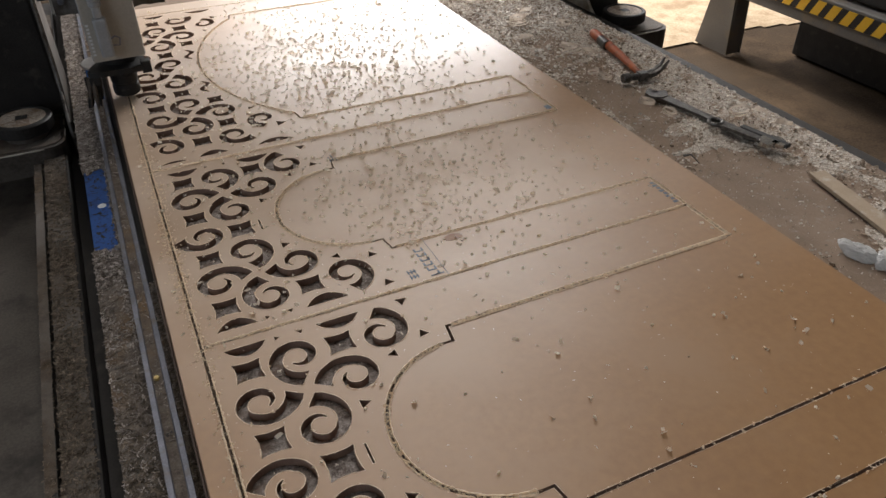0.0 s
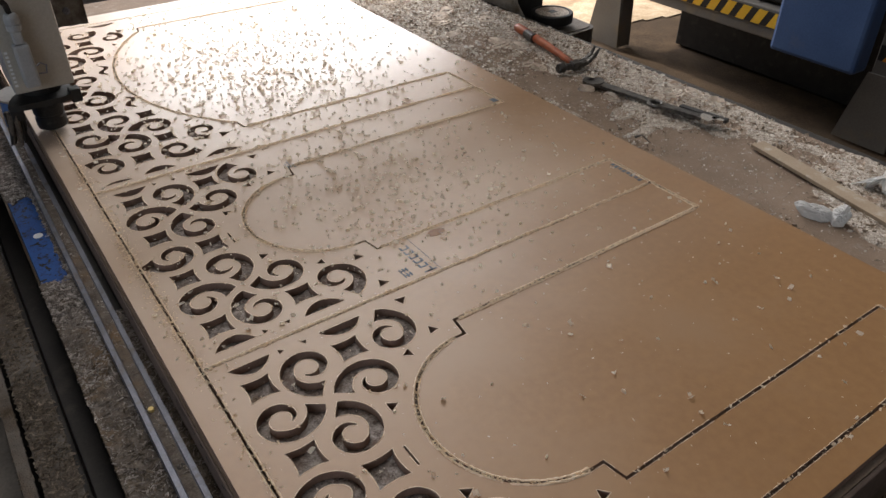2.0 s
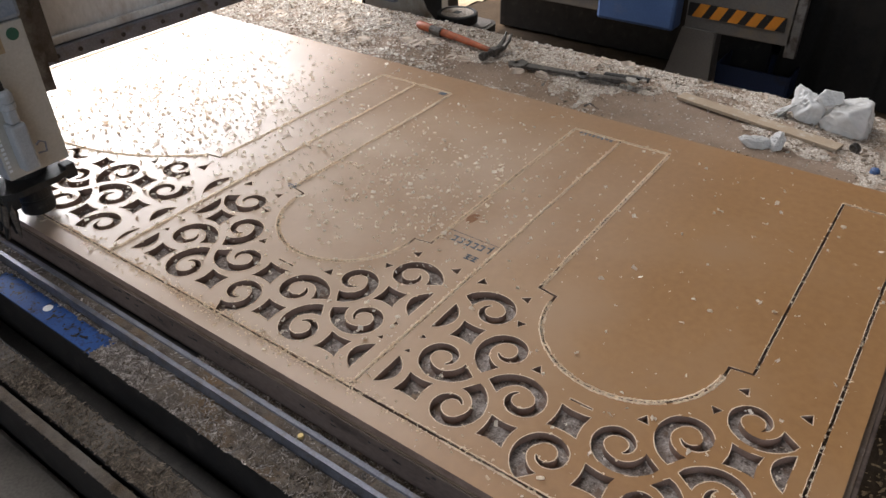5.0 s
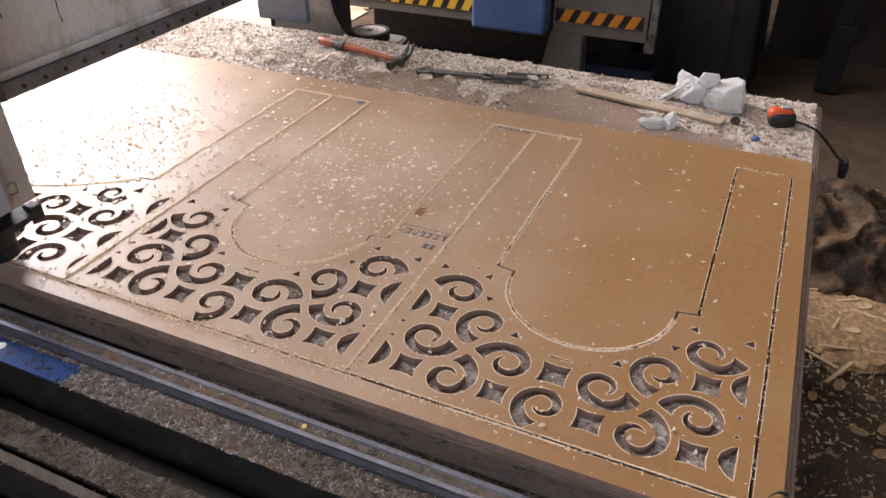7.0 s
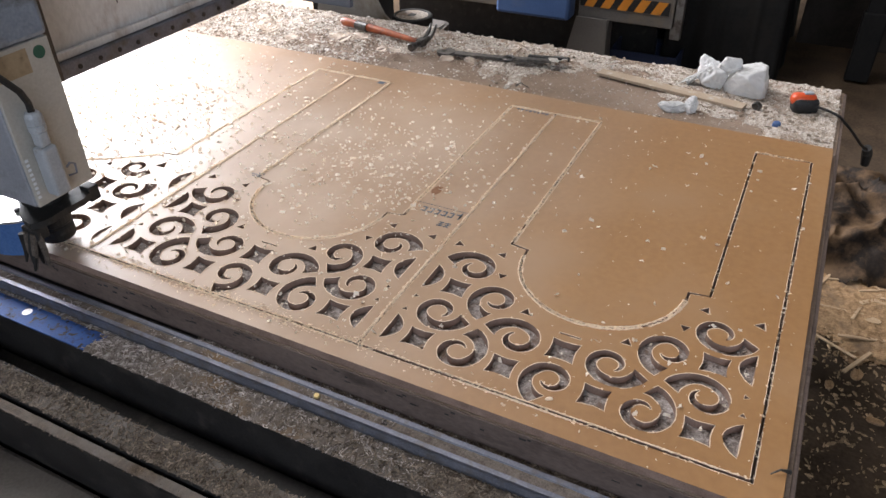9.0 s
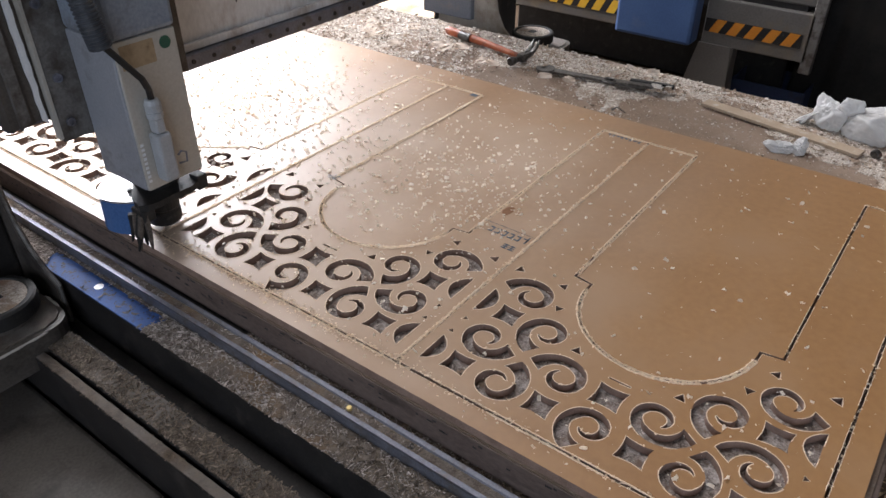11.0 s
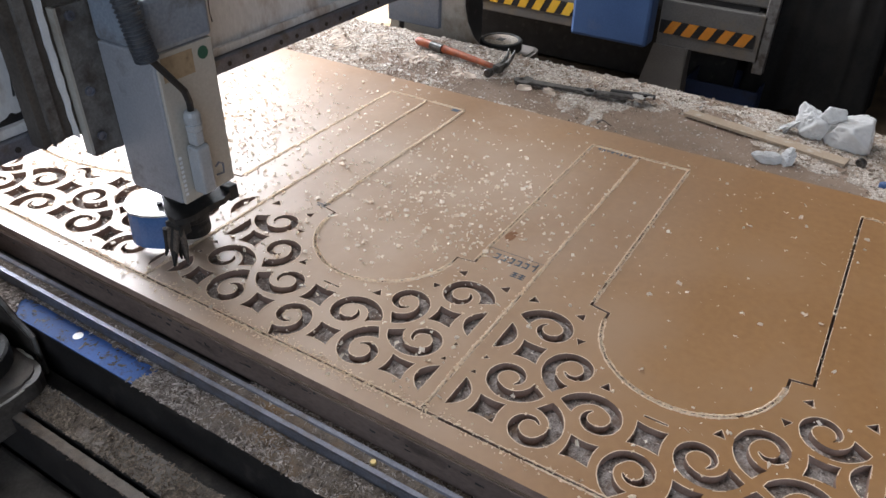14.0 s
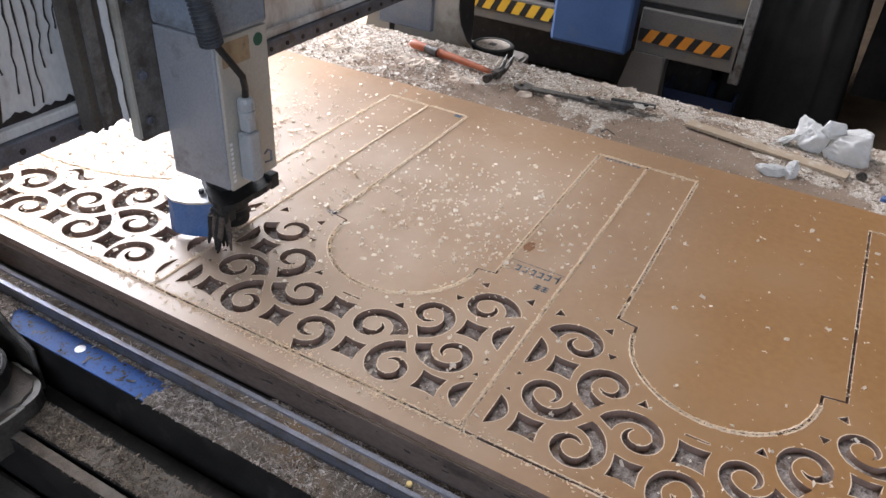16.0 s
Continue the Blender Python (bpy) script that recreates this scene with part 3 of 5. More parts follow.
PANELS = [(0.044, 0.724, 0.413, False), (0.724, 1.404, 0.413, False), (1.404, 2.623, 0.953, True)]
SHEET_X, SHEET_Y = 1.225, 2.72


def build_sheet():
    sheet = thing("routed_sheet", "brown coated fibreboard sheet with scrollwork panels cut through it", "wooden board")
    union = [(0.046, 0.044), (0.046, 2.623)]
    inner = []
    for y0, y1, w, wide in PANELS[::-1]:
        pts, c = panel_outline(y0, y1, w, 1.12, wide)
        body = pts[2:-2]
        inner += [(1.12, y1)] + body[::-1] if not inner else body[::-1]
        inner.append((1.12, y0)) if y0 < 0.1 else None
    union += inner
    outer = [(0.003, 0), (SHEET_X, 0), (SHEET_X, SHEET_Y), (0.003, SHEET_Y)]
    hole = shrink(union[::-1], -KERF / 2)
    part("offcut", cut_plate(outer, [hole], BED + 0.0005, TOP - 0.0005, False), [M_SHEET, M_CORE, M_BURR], sheet, "remaining waste of the sheet")
    for y0, y1, w, wide in PANELS:
        pts, c = panel_outline(y0, y1, w, 1.12, wide)
        hand = 1 if y0 == 0.724 else -1
        holes = half_motifs(c, 1, wide, hand) + half_motifs(c, -1, wide, hand)
        if wide:
            holes.append(scroll(0.109, c, 0, hand))
        else:
            holes.append(diamond(0.192, c, 0.026))
            holes.append(scroll(0.116, c, 174, hand, 0.95))
            holes.append([(0.233, c - 0.02), (0.236, c - 0.02), (0.236, c + 0.02), (0.233, c + 0.02)])
        part("arched_panel", cut_plate(shrink(pts, KERF / 2 if y0 > 0.1 else KERF * 0.8), holes, BED + 0.0005, TOP), [M_SHEET, M_CORE, M_BURR], sheet, "arch-headed frame with scroll cut-outs")
    return sheet


build_sheet()


# ---- the router table ----
def build_table():
    bed = thing("machine_bed", "router bed with dusty steel side beams and guide rail", "machine")
    part("spoilboard", box(0.0, 1.67, -0.01, 3.6, 0.70, BED), [M_SPOIL], bed, "scored fibreboard spoilboard under dust")
    part("bed_edge", box(-0.004, -0.0005, -0.012, 3.6, 0.7225, BED - 0.001, 0.001), M_BEDSIDE, bed, "dark worn edge strip")
    part("lower_edge", box(-0.0035, -0.0005, -0.012, 1.04, 0.701, 0.722, 0.001), M_BEDSIDE, bed)
    # Two black strips paint the shadow of the slot between bed and rail.
    part("gap_shadow", box(-0.003, -0.0005, 1.0405, 3.6, 0.701, 0.722, 0.001), M_BLACK, bed, "black strip standing for the shadow gap under the bed's edge")
    part("gap_floor", box(-0.0185, -0.0045, 1.00, 3.6, 0.7005, 0.7205, 0.001), M_BLACK, bed, "black strip standing for the shadowed gap beside the rail")
    part("near_edge", box(-0.004, 1.67, -0.018, -0.0105, 0.70, BED - 0.001, 0.002), M_BEDSIDE, bed, "dark worn end strip")
    part("far_side_beam", box(1.675, 1.80, -0.02, 3.6, 0.60, 0.735, 0.006), M_DARKSTEEL, bed)
    # blue ledge that carries the rail
    part("ledge", box(-0.1178, -0.0005, -0.05, 3.6, 0.6975, 0.700, 0.001), M_BLUE, bed, "blue painted steel ledge")
    part("ledge_box", box(-0.118, -0.0005, -0.05, 3.6, 0.52, 0.697, 0.004), M_DARKSTEEL, bed)
    rail = bmesh.new()
    prof = [(-0.058, 0.0), (-0.019, 0.0), (-0.019, 0.030), (-0.022, 0.040), (-0.019, 0.046), (-0.019, 0.052), (-0.028, 0.052), (-0.031, 0.047), (-0.046, 0.047), (-0.049, 0.052), (-0.058, 0.052), (-0.058, 0.046), (-0.055, 0.040), (-0.058, 0.030)]
    a = [rail.verts.new((x, -0.05, 0.680 + z)) for x, z in prof]
    b = [rail.verts.new((x, 3.55, 0.680 + z)) for x, z in prof]
    for i in range(len(prof)):
        j = (i + 1) % len(prof)
        rail.faces.new((a[i], b[i], b[j], a[j]))
    rail.faces.new(a), rail.faces.new(b[::-1])
    guide = part("guide_rail", rail, M_STEEL, bed, "ground steel linear guide rail")
    for i in range(30):
        part("rail_bolt", cyl((-0.0385, 0.02 + i * 0.12, 0.7265), (-0.0385, 0.02 + i * 0.12, 0.7285), 0.0065, n=12), M_DARKSTEEL, guide)
    # lower channel beside the ledge
    part("web", box(-0.165, -0.1225, -0.05, 3.6, 0.45, 0.590, 0.003), M_DARKSTEEL, bed)
    part("lower_beam", box(-0.232, -0.166, -0.05, 3.6, 0.45, 0.625, 0.005), M_DARKSTEEL, bed, "oily steel beam under wood dust")
    part("rim", box(-0.262, -0.240, -0.05, 3.6, 0.45, 0.618, 0.004), M_DARKSTEEL, bed)
    part("skirt", box(-0.46, -0.268, -0.05, 3.6, 0.30, 0.50, 0.01), M_CARR, bed, "grey side cover")
    for y in (0.15, 1.7, 3.2):
        part("leg", box(0.0, 0.10, y, y + 0.1, FLOOR, 0.70, 0.004), M_DARKSTEEL, bed)
        part("leg", box(1.55, 1.65, y, y + 0.1, FLOOR, 0.70, 0.004), M_DARKSTEEL, bed)
    part("end_panel", box(0.02, 1.62, 0.06, 0.075, 0.25, 0.70, 0.003), M_DARKSTEEL, bed)
    rnd = random.Random(51)
    for _ in range(90):
        y, z, w, h = rnd.uniform(0, 2.6), rnd.uniform(0.752, 0.777), rnd.uniform(0.003, 0.014), rnd.uniform(0.0015, 0.005)
        bm = bmesh.new()
        add_box(bm, -0.0046, -0.0039, y, y + w, z, z + h, 0.0003, seg=1)
        part("edge_nick", bm, M_BLACK, bed)
    # rail nut and a bare spot
    nut = bmesh.new()
    add_lathe(nut, [(0.0048, 0), (0.0055, 0.001), (0.0055, 0.006), (0.0048, 0.007)], 6, pose(-0.04, 0.760, 0.7275))
    tagged(mesh_ob("hex_nut", nut, M_BRASS), "small brass-coloured nut lying in the rail groove", "nut")
    bm = cyl((-0.086, 1.475, 0.7002), (-0.086, 1.475, 0.7012), 0.0105)
    tagged(mesh_ob("round_sticker", bm, M_WHITE), "round pale sticker on the blue ledge", "sticker")


build_table()


def dust_sheet(name, x0, x1, y0, y1, z, height, cover, step, material, label, seed, keep=None):
    """A lumpy layer of dust; cover: share of the ground it hides."""
    nx, ny = max(2, int((x1 - x0) / step)), max(2, int((y1 - y0) / step))
    off = Vector((seed * 7.3, seed * 3.1, seed * 1.7))
    bm = bmesh.new()
    vs = {}

    def h(i, j):
        x, y = x0 + (x1 - x0) * i / nx, y0 + (y1 - y0) * j / ny
        p = Vector((x, y, 0))
        a = noise.noise(p * 6 + off) * 0.6 + noise.noise(p * 17 + off) * 0.4
        a += (cover - 0.5) * 2
        if keep:
            a += keep(x, y)
        fine = 0.5 + 0.5 * noise.noise(p * 90 + off) + 0.35 * noise.noise(p * 220 + off)
        return x, y, a, z + height * min(1.0, max(0.0, a)) * (0.35 + 0.65 * fine) + (0.0008 if a > 0 else -0.004)

    for i in range(nx + 1):
        for j in range(ny + 1):
            x, y, a, zz = h(i, j)
            vs[i, j] = (bm.verts.new((x, y, zz)), a)
    for i in range(nx):
        for j in range(ny):
            q = [vs[i, j], vs[i + 1, j], vs[i + 1, j + 1], vs[i, j + 1]]
            if max(a for _, a in q) > 0:
                bm.faces.new([v for v, _ in q])
    loose = [v for v in bm.verts if not v.link_faces]
    bmesh.ops.delete(bm, geom=loose, context="VERTS")
    return tagged(mesh_ob(name, bm, material, smooth=True), label, "dust", kind="stuff")


def strip_keep(x, y):
    """Bare patches on the side strip, and more dust towards the far end and the outer edge."""
    a = 0.25 * (x - 1.42) / 0.22 + 0.28 * min(1, max(-1, (y - 0.9) / 0.9))
    a -= 1.3 * math.exp(-((x - 1.37) / 0.10) ** 2 - ((y - 0.72) / 0.17) ** 2)
    a -= 0.35 * math.exp(-((x - 1.30) / 0.06) ** 2 - ((y - 0.45) / 0.35) ** 2)
    a -= 0.3 * math.exp(-((x - 1.30) / 0.05) ** 2 - ((y - 1.2) / 0.3) ** 2)
    a -= 0.55 * math.exp(-((x - 1.35) / 0.09) ** 2 - ((y - 1.55) / 0.35) ** 2)
    a += 0.75 * math.exp(-(y / 0.30) ** 2)
    return a


def ledge_keep(x, y):
    """Bare blue paint along a stretch of the ledge, with a ragged edge."""
    e = 0.05 * noise.noise((x * 60, y * 40, 0)) + 0.03 * noise.noise((x * 160, y * 120, 3))
    d = min(y - 1.265, 1.67 - y) / 0.05 + e * 12
    d = min(d, (-0.066 - x) / 0.006 + e * 10)
    return -1.6 if d > 0 else (-0.5 if y > 1.67 else 0.0)


def build_ridges(rnd):
    """The torn fibre that stands in an uneven bead beside the router's lines."""
    lines = [[(0.06, 0.724), (1.115, 0.724)], [(0.06, 1.404), (1.115, 1.404)], [(0.046, 0.06), (0.046, 2.60)]]     # the first two are choked with fibre
    for y0, y1, w, wide in PANELS:
        c, half = (y0 + y1) / 2, w / 2 - 0.039
        for sgn in (-1, 1):
            if y0 > 0.1 or sgn > 0:
                lines.append([(0.465, c + sgn * w / 2), (1.118, c + sgn * w / 2)])
                lines.append([(1.12, c + sgn * w / 2), (1.12, y1 if sgn > 0 else y0)])
        lines.append([(arch_x(half * math.sin(a * 0.05), half, wide), c + half * math.sin(a * 0.05)) for a in range(-30, 31)])
    verts, faces, bed = [], [], []
    for k, side, line in [(i, s, ln) for i, ln in enumerate(lines) for s in ((1,) if i < 2 else (-1, 1))]:
        pts = dense(line, 0.003)[:-1] if len(line) == 2 else [p for a, b in zip(line, line[1:]) for p in dense([a, b], 0.003)[:max(1, int(math.hypot(b[0] - a[0], b[1] - a[1]) / 0.003))]]
        if len(line) == 2:
            pts = pts[:len(pts) // 2]
        last = None
        for i in range(1, len(pts)):
            (ax, ay), (bx, by) = pts[i - 1], pts[i]
            ln = math.hypot(bx - ax, by - ay) or 1
            nx, ny = -(by - ay) / ln, (bx - ax) / ln
            p = Vector((bx * 9, by * 9, k * 3.1 + side * 1.7))
            near, full = k == 2 and by < 0.72, k < 2
            tall = noise.noise(p) + 0.5 * noise.noise(p * 4) + (1.0 if full else 0.2 if near else 0.6)
            if tall < 0.05:
                last = None
                continue
            h = (0.0040 if full else 0.0033) * (0.35 + 0.65 * min(1.0, tall)) * rnd.uniform(0.55, 1.3)
            o = 0.0005 * rnd.uniform(-1, 1) if full else side * (0.0024 + 0.0004 * rnd.uniform(-1, 1))
            lean = 0.0008 * rnd.uniform(-1, 1)
            b = len(verts)
            foot = (0.0022 if full else 0.0015) * rnd.uniform(0.7, 1.3)
            low, high = (o - foot, o + foot) if full else (o, o + side * 2 * foot)
            verts += [(bx + nx * o, by + ny * o, TOP - 0.0003), (bx + nx * (o + lean), by + ny * (o + lean), TOP + h)]
            verts += [(bx + nx * low, by + ny * low, TOP + 0.0002), (bx + nx * (low + high) / 2, by + ny * (low + high) / 2, TOP + 0.0004 + 0.25 * h), (bx + nx * high, by + ny * high, TOP + 0.0002)]
            if last is not None:
                faces.append((last, b, b + 1, last + 1))
                bed += [(last + 2, b + 2, b + 3, last + 3), (last + 3, b + 3, b + 4, last + 4)]
            last = b
    me = bpy.data.meshes.new("cut_ridge")
    me.from_pydata(verts, [], faces + bed)
    me.materials.append(M_FRINGE)
    me.materials.append(M_BURR)
    for face in me.polygons[len(faces):]:
        face.material_index = 1
    tagged(new("cut_ridge", me), "pale torn fibre standing along the routed lines", "wood fibre", kind="stuff")


def build_dust():
    dust_sheet("dust_layer", 1.232, 1.668, 0.0, 3.4, BED, 0.014, 0.58, 0.0055, M_DUST, "pale wood dust heaped along the bed", 1, strip_keep)
    dust_sheet("ledge_dust", -0.1222, -0.0585, -0.04, 0.62, 0.700, 0.006, 0.95, 0.0045, M_BDUST, "dark brown dust on the ledge's near end", 2, ledge_keep)
    dust_sheet("ledge_dust", -0.1222, -0.0585, 0.62, 3.4, 0.700, 0.006, 0.95, 0.0045, M_GDUST, "grey-brown dust on the rail ledge", 2, ledge_keep)
    dust_sheet("rail_dust", -0.0185, -0.0042, -0.04, 1.03, 0.714, 0.012, 0.95, 0.003, M_GDUST, "dust packed beside the rail", 3)
    dust_sheet("groove_dust", -0.0480, -0.0290, -0.04, 3.4, 0.7268, 0.003, 0.80, 0.004, M_GDUST, "dust caught in the rail groove", 6)
    dust_sheet("channel_dust", -0.231, -0.175, -0.04, 3.4, 0.625, 0.006, 0.82, 0.005, M_BDUST, "thick brown dust on the lower beam", 4)
    dust_sheet("rim_dust", -0.261, -0.241, -0.04, 3.4, 0.618, 0.005, 0.90, 0.004, M_BDUST, "brown dust along the beam's rim", 5)
    rnd = random.Random(5)
    ps = [(rnd.uniform(1.235, 1.665), rnd.uniform(1.4, 3.2), BED + 0.004 + 0.008 * rnd.random()) for _ in range(5000)]
    while len(ps) < 27000:
        x, y = rnd.uniform(1.235, 1.665), rnd.uniform(0.0, 3.2)
        p = Vector((x, y, 0))
        a = noise.noise(p * 6 + Vector((7.3, 3.1, 1.7))) * 0.6 + 0.3 + strip_keep(x, y)
        if a > rnd.random() * 0.8 - 0.15:
            ps.append((x, y, BED + 0.001 + 0.010 * max(0, min(1, a)) * rnd.random()))
    crumbs("dust_flakes", ps[::4], 0.0048, M_TFLAKE, "pale granular wood chips over the dust", "wood chips", seed=6, flat=0.6)
    white, tan = [], []
    for i, p in enumerate(ps):
        if i % 4:
            (tan if rnd.random() < min(0.85, max(0.12, (1.05 - p[1]) / 0.75)) else white).append(p)
    shards("dust_flakes", white, 0.0060, M_FLAKE, "pale curled wood flakes over the dust", "wood chips", seed=16, lean=(15, 70))
    shards("dust_flakes", tan, 0.0056, M_TFLAKE, "tan wood flakes over the dust", "wood chips", seed=19, lean=(10, 65))
    ps = [(rnd.uniform(1.232, 1.665), rnd.uniform(0.05, 2.4), BED + 0.0005) for _ in range(5200)]
    shards("fine_flakes", ps[::2], 0.0034, M_FLAKE, "fine pale flakes scattered on the bare bed", "wood chips", seed=46, lean=(10, 60))
    shards("fine_flakes", ps[1::2], 0.0036, M_TFLAKE, "fine tan flakes scattered on the bare bed", "wood chips", seed=47, lean=(10, 60))
    ps = [(rnd.uniform(-0.1215, -0.060), rnd.uniform(0, 3.2), 0.7045) for _ in range(26000)]
    ps = [p for p in ps if ledge_keep(p[0], p[1]) > -1]
    ps += [(rnd.uniform(-0.0185, -0.005), rnd.uniform(0, 1.06), 0.7235) for _ in range(3000)]
    ps += [(rnd.uniform(-0.046, -0.031), rnd.uniform(0.6, 3.2), 0.7285) for _ in range(1300)]
    low = [(-0.231 + 0.058 * rnd.random() ** 1.25, rnd.uniform(0, 3.2), 0.629) for _ in range(22000)]
    low += [(rnd.uniform(-0.260, -0.242), rnd.uniform(0, 3.2), 0.6185) for _ in range(6500)]
    shards("beam_flakes", low, 0.0046, M_BFLAKE, "brown dusty fibres on the lower beam", "wood chips", seed=27, lean=(5, 55), shape=(1.0, 2.2, 0.22, 0.5))
    # Browner, darker flakes grow commoner towards the near end.
    oily = [p for p in ps if rnd.random() < (1.15 - p[1]) / 0.7]
    shards("ledge_flakes", oily, 0.0046, M_BFLAKE, "brown dusty fibres along the rail's near end", "wood chips", seed=37, lean=(5, 55), shape=(1.0, 2.2, 0.22, 0.5))
    ps = [p for p in ps if rnd.random() > (1.15 - p[1]) / 0.7]
    shards("ledge_flakes", ps, 0.0048, M_GFLAKE, "grey-brown dusty fibres along the rail", "wood chips", seed=7, lean=(5, 55), shape=(1.0, 2.2, 0.22, 0.5))
    ps = [(rnd.uniform(-0.115, -0.066), rnd.uniform(1.27, 1.80), 0.7003) for _ in range(90)]
    shards("paint_specks", ps, 0.0056, M_BLACK, "black specks and scratches on the blue paint", "specks", seed=17, lean=(0, 6), shape=(0.5, 2.4, 0.4, 0.9))
    # chips thrown over the sheet, thick under the cutter's path
    ps = []
    while len(ps) < 3400:
        x, y = rnd.uniform(0.02, 1.20), rnd.uniform(0.03, 2.7)
        d = 0.05 + 0.62 * math.exp(-((x - 0.62) / 0.32) ** 2 - ((y - 1.85) / 0.40) ** 2) + 0.48 * math.exp(-((x - 0.62) / 0.27) ** 2 - ((y - 1.04) / 0.24) ** 2)
        d *= 0.45 if y < 0.72 else 1.0
        if rnd.random() < d:
            ps.append((x, y, TOP))
    crumbs("loose_chips", ps[::3], 0.0058, M_CHIP, "loose fibreboard chips strewn over the sheet", "wood chips", seed=8, flat=0.46, long=1.5)
    shards("chip_flakes", [(x + rnd.gauss(0, 0.0015), y + rnd.gauss(0, 0.0015), z) for i, (x, y, z) in enumerate(ps) for _ in range(1 + i % 3) if i % 3], 0.0067, M_CHIP, "pale fibreboard flakes strewn over the sheet", "wood chips", seed=18, lean=(20, 75), shape=(0.6, 1.3, 0.45, 0.85))
    ps = [(rnd.uniform(0.005, 1.22), rnd.uniform(0.01, 2.7), TOP) for _ in range(1000)]
    shards("fine_dust", ps, 0.0019, M_CHIP, "fine dust specks over the sheet", "dust", seed=28, lean=(5, 40))
    # burrs along the cuts
    ps = []
    for y, n in ((0.044, 170), (0.724, 1100), (1.404, 1100), (2.623, 170)):
        ps += [(rnd.uniform(0.05, 1.11), y + rnd.choice((-1, 1)) * rnd.uniform(0.0010, 0.0026), TOP) for _ in range(n)]
    ps += [(0.046 + rnd.choice((-1, 1)) * rnd.uniform(0.0015, 0.006), rnd.uniform(0.05, 2.62), TOP) for _ in range(700)]
    ps += [(0.046 + rnd.gauss(0, 0.011), rnd.gauss(1.15, 0.32), TOP) for _ in range(1000)]
    for y0, y1, w, wide in PANELS:
        c = (y0 + y1) / 2
        for s in (-1, 1):
            ps += [(rnd.uniform(0.47, 1.12), c + s * w / 2 + rnd.choice((-1, 1)) * rnd.uniform(0.0010, 0.0026), TOP) for _ in range(60 if y0 < 0.1 and s < 0 else 620)]
            ps += [(1.12 + rnd.uniform(-0.004, 0.004), rnd.uniform(c + s * w / 2, y1 if s > 0 else y0), TOP) for _ in range(110)]
        for _ in range(420):
            half = w / 2 - 0.039
            d = half * math.sin(rnd.uniform(-1.5, 1.5))
            ps.append((arch_x(d, half, wide) + rnd.uniform(-0.004, 0.004), c + d, TOP))
    shards("cut_burrs", ps + BURRS, 0.0034, M_FRINGE, "fuzzy torn burrs along the cut lines", "wood chips", seed=9, lean=(4, 40))
    build_ridges(rnd)
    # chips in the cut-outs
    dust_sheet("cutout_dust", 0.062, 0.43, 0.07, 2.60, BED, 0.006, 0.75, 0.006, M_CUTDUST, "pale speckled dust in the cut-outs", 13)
    ps, pale = [], []
    for _ in range(14000):
        x, y = rnd.uniform(0.06, 0.42), rnd.uniform(0.06, 2.6)
        (pale if rnd.random() < (0.20 if y < 1.4 else 0.5) else ps).append((x, y, BED + 0.0005 + (0.004 * rnd.random() if y > 1.4 else 0)))
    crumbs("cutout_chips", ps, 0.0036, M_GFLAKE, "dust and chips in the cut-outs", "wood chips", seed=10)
    crumbs("cutout_chips", pale, 0.0032, M_FLAKE, "pale chips in the cut-outs", "wood chips", seed=11, flat=0.6)


build_dust()


def build_curls():
    rnd = random.Random(12)
    for x, y, r in ((1.37, 1.40, 0.020), (1.36, 1.44, 0.016), (1.40, 1.98, 0.026), (1.46, 2.02, 0.022), (1.40, 1.62, 0.030), (1.44, 1.58, 0.024), (1.60, 1.00, 0.020), (1.62, 0.93, 0.018), (1.52, 1.86, 0.022), (1.33, 1.80, 0.020), (1.385, 1.945, 0.030), (1.41, 1.66, 0.026), (1.375, 1.20, 0.020), (1.39, 1.12, 0.017), (1.57, 1.04, 0.024), (1.55, 2.2, 0.024), (1.36, 2.25, 0.026)):
        r *= 1.25
        turns, n = rnd.uniform(1.3, 2.2), 40
        bm = bmesh.new()
        a, b = [], []
        for i in range(n):
            s = i / (n - 1)
            t = 2 * math.pi * turns * s
            rr = r * (1 - 0.25 * s)
            c = Vector((rr * math.cos(t), rr * math.sin(t), 0.004 + 0.010 * s + 0.003 * math.sin(t)))
            a.append(bm.verts.new(c)), b.append(bm.verts.new(c + Vector((0.001 * math.cos(t), 0.001 * math.sin(t), 0.006))))
        for i in range(n - 1):
            bm.faces.new((a[i], a[i + 1], b[i + 1], b[i]))
        bmesh.ops.solidify(bm, geom=bm.faces[:], thickness=0.0006)
        ob = mesh_ob("wood_curl", bm, M_CURL)
        ob.matrix_basis = pose(x, y, BED + 0.010, rnd.uniform(-14, 14), rnd.uniform(-14, 14), rnd.uniform(0, 360))
        tagged(ob, "pale curled wood shaving on the dust", "shaving", "shavings on the bed")


build_curls()


# ---- gantry, carriage and spindle ----
FRONT = [(0.12, 0.60), (0.12, 0.70), (0.165, 0.73), (0.205, 0.765), (0.235, 0.82), (0.248, 0.88), (0.25, 1.0)]


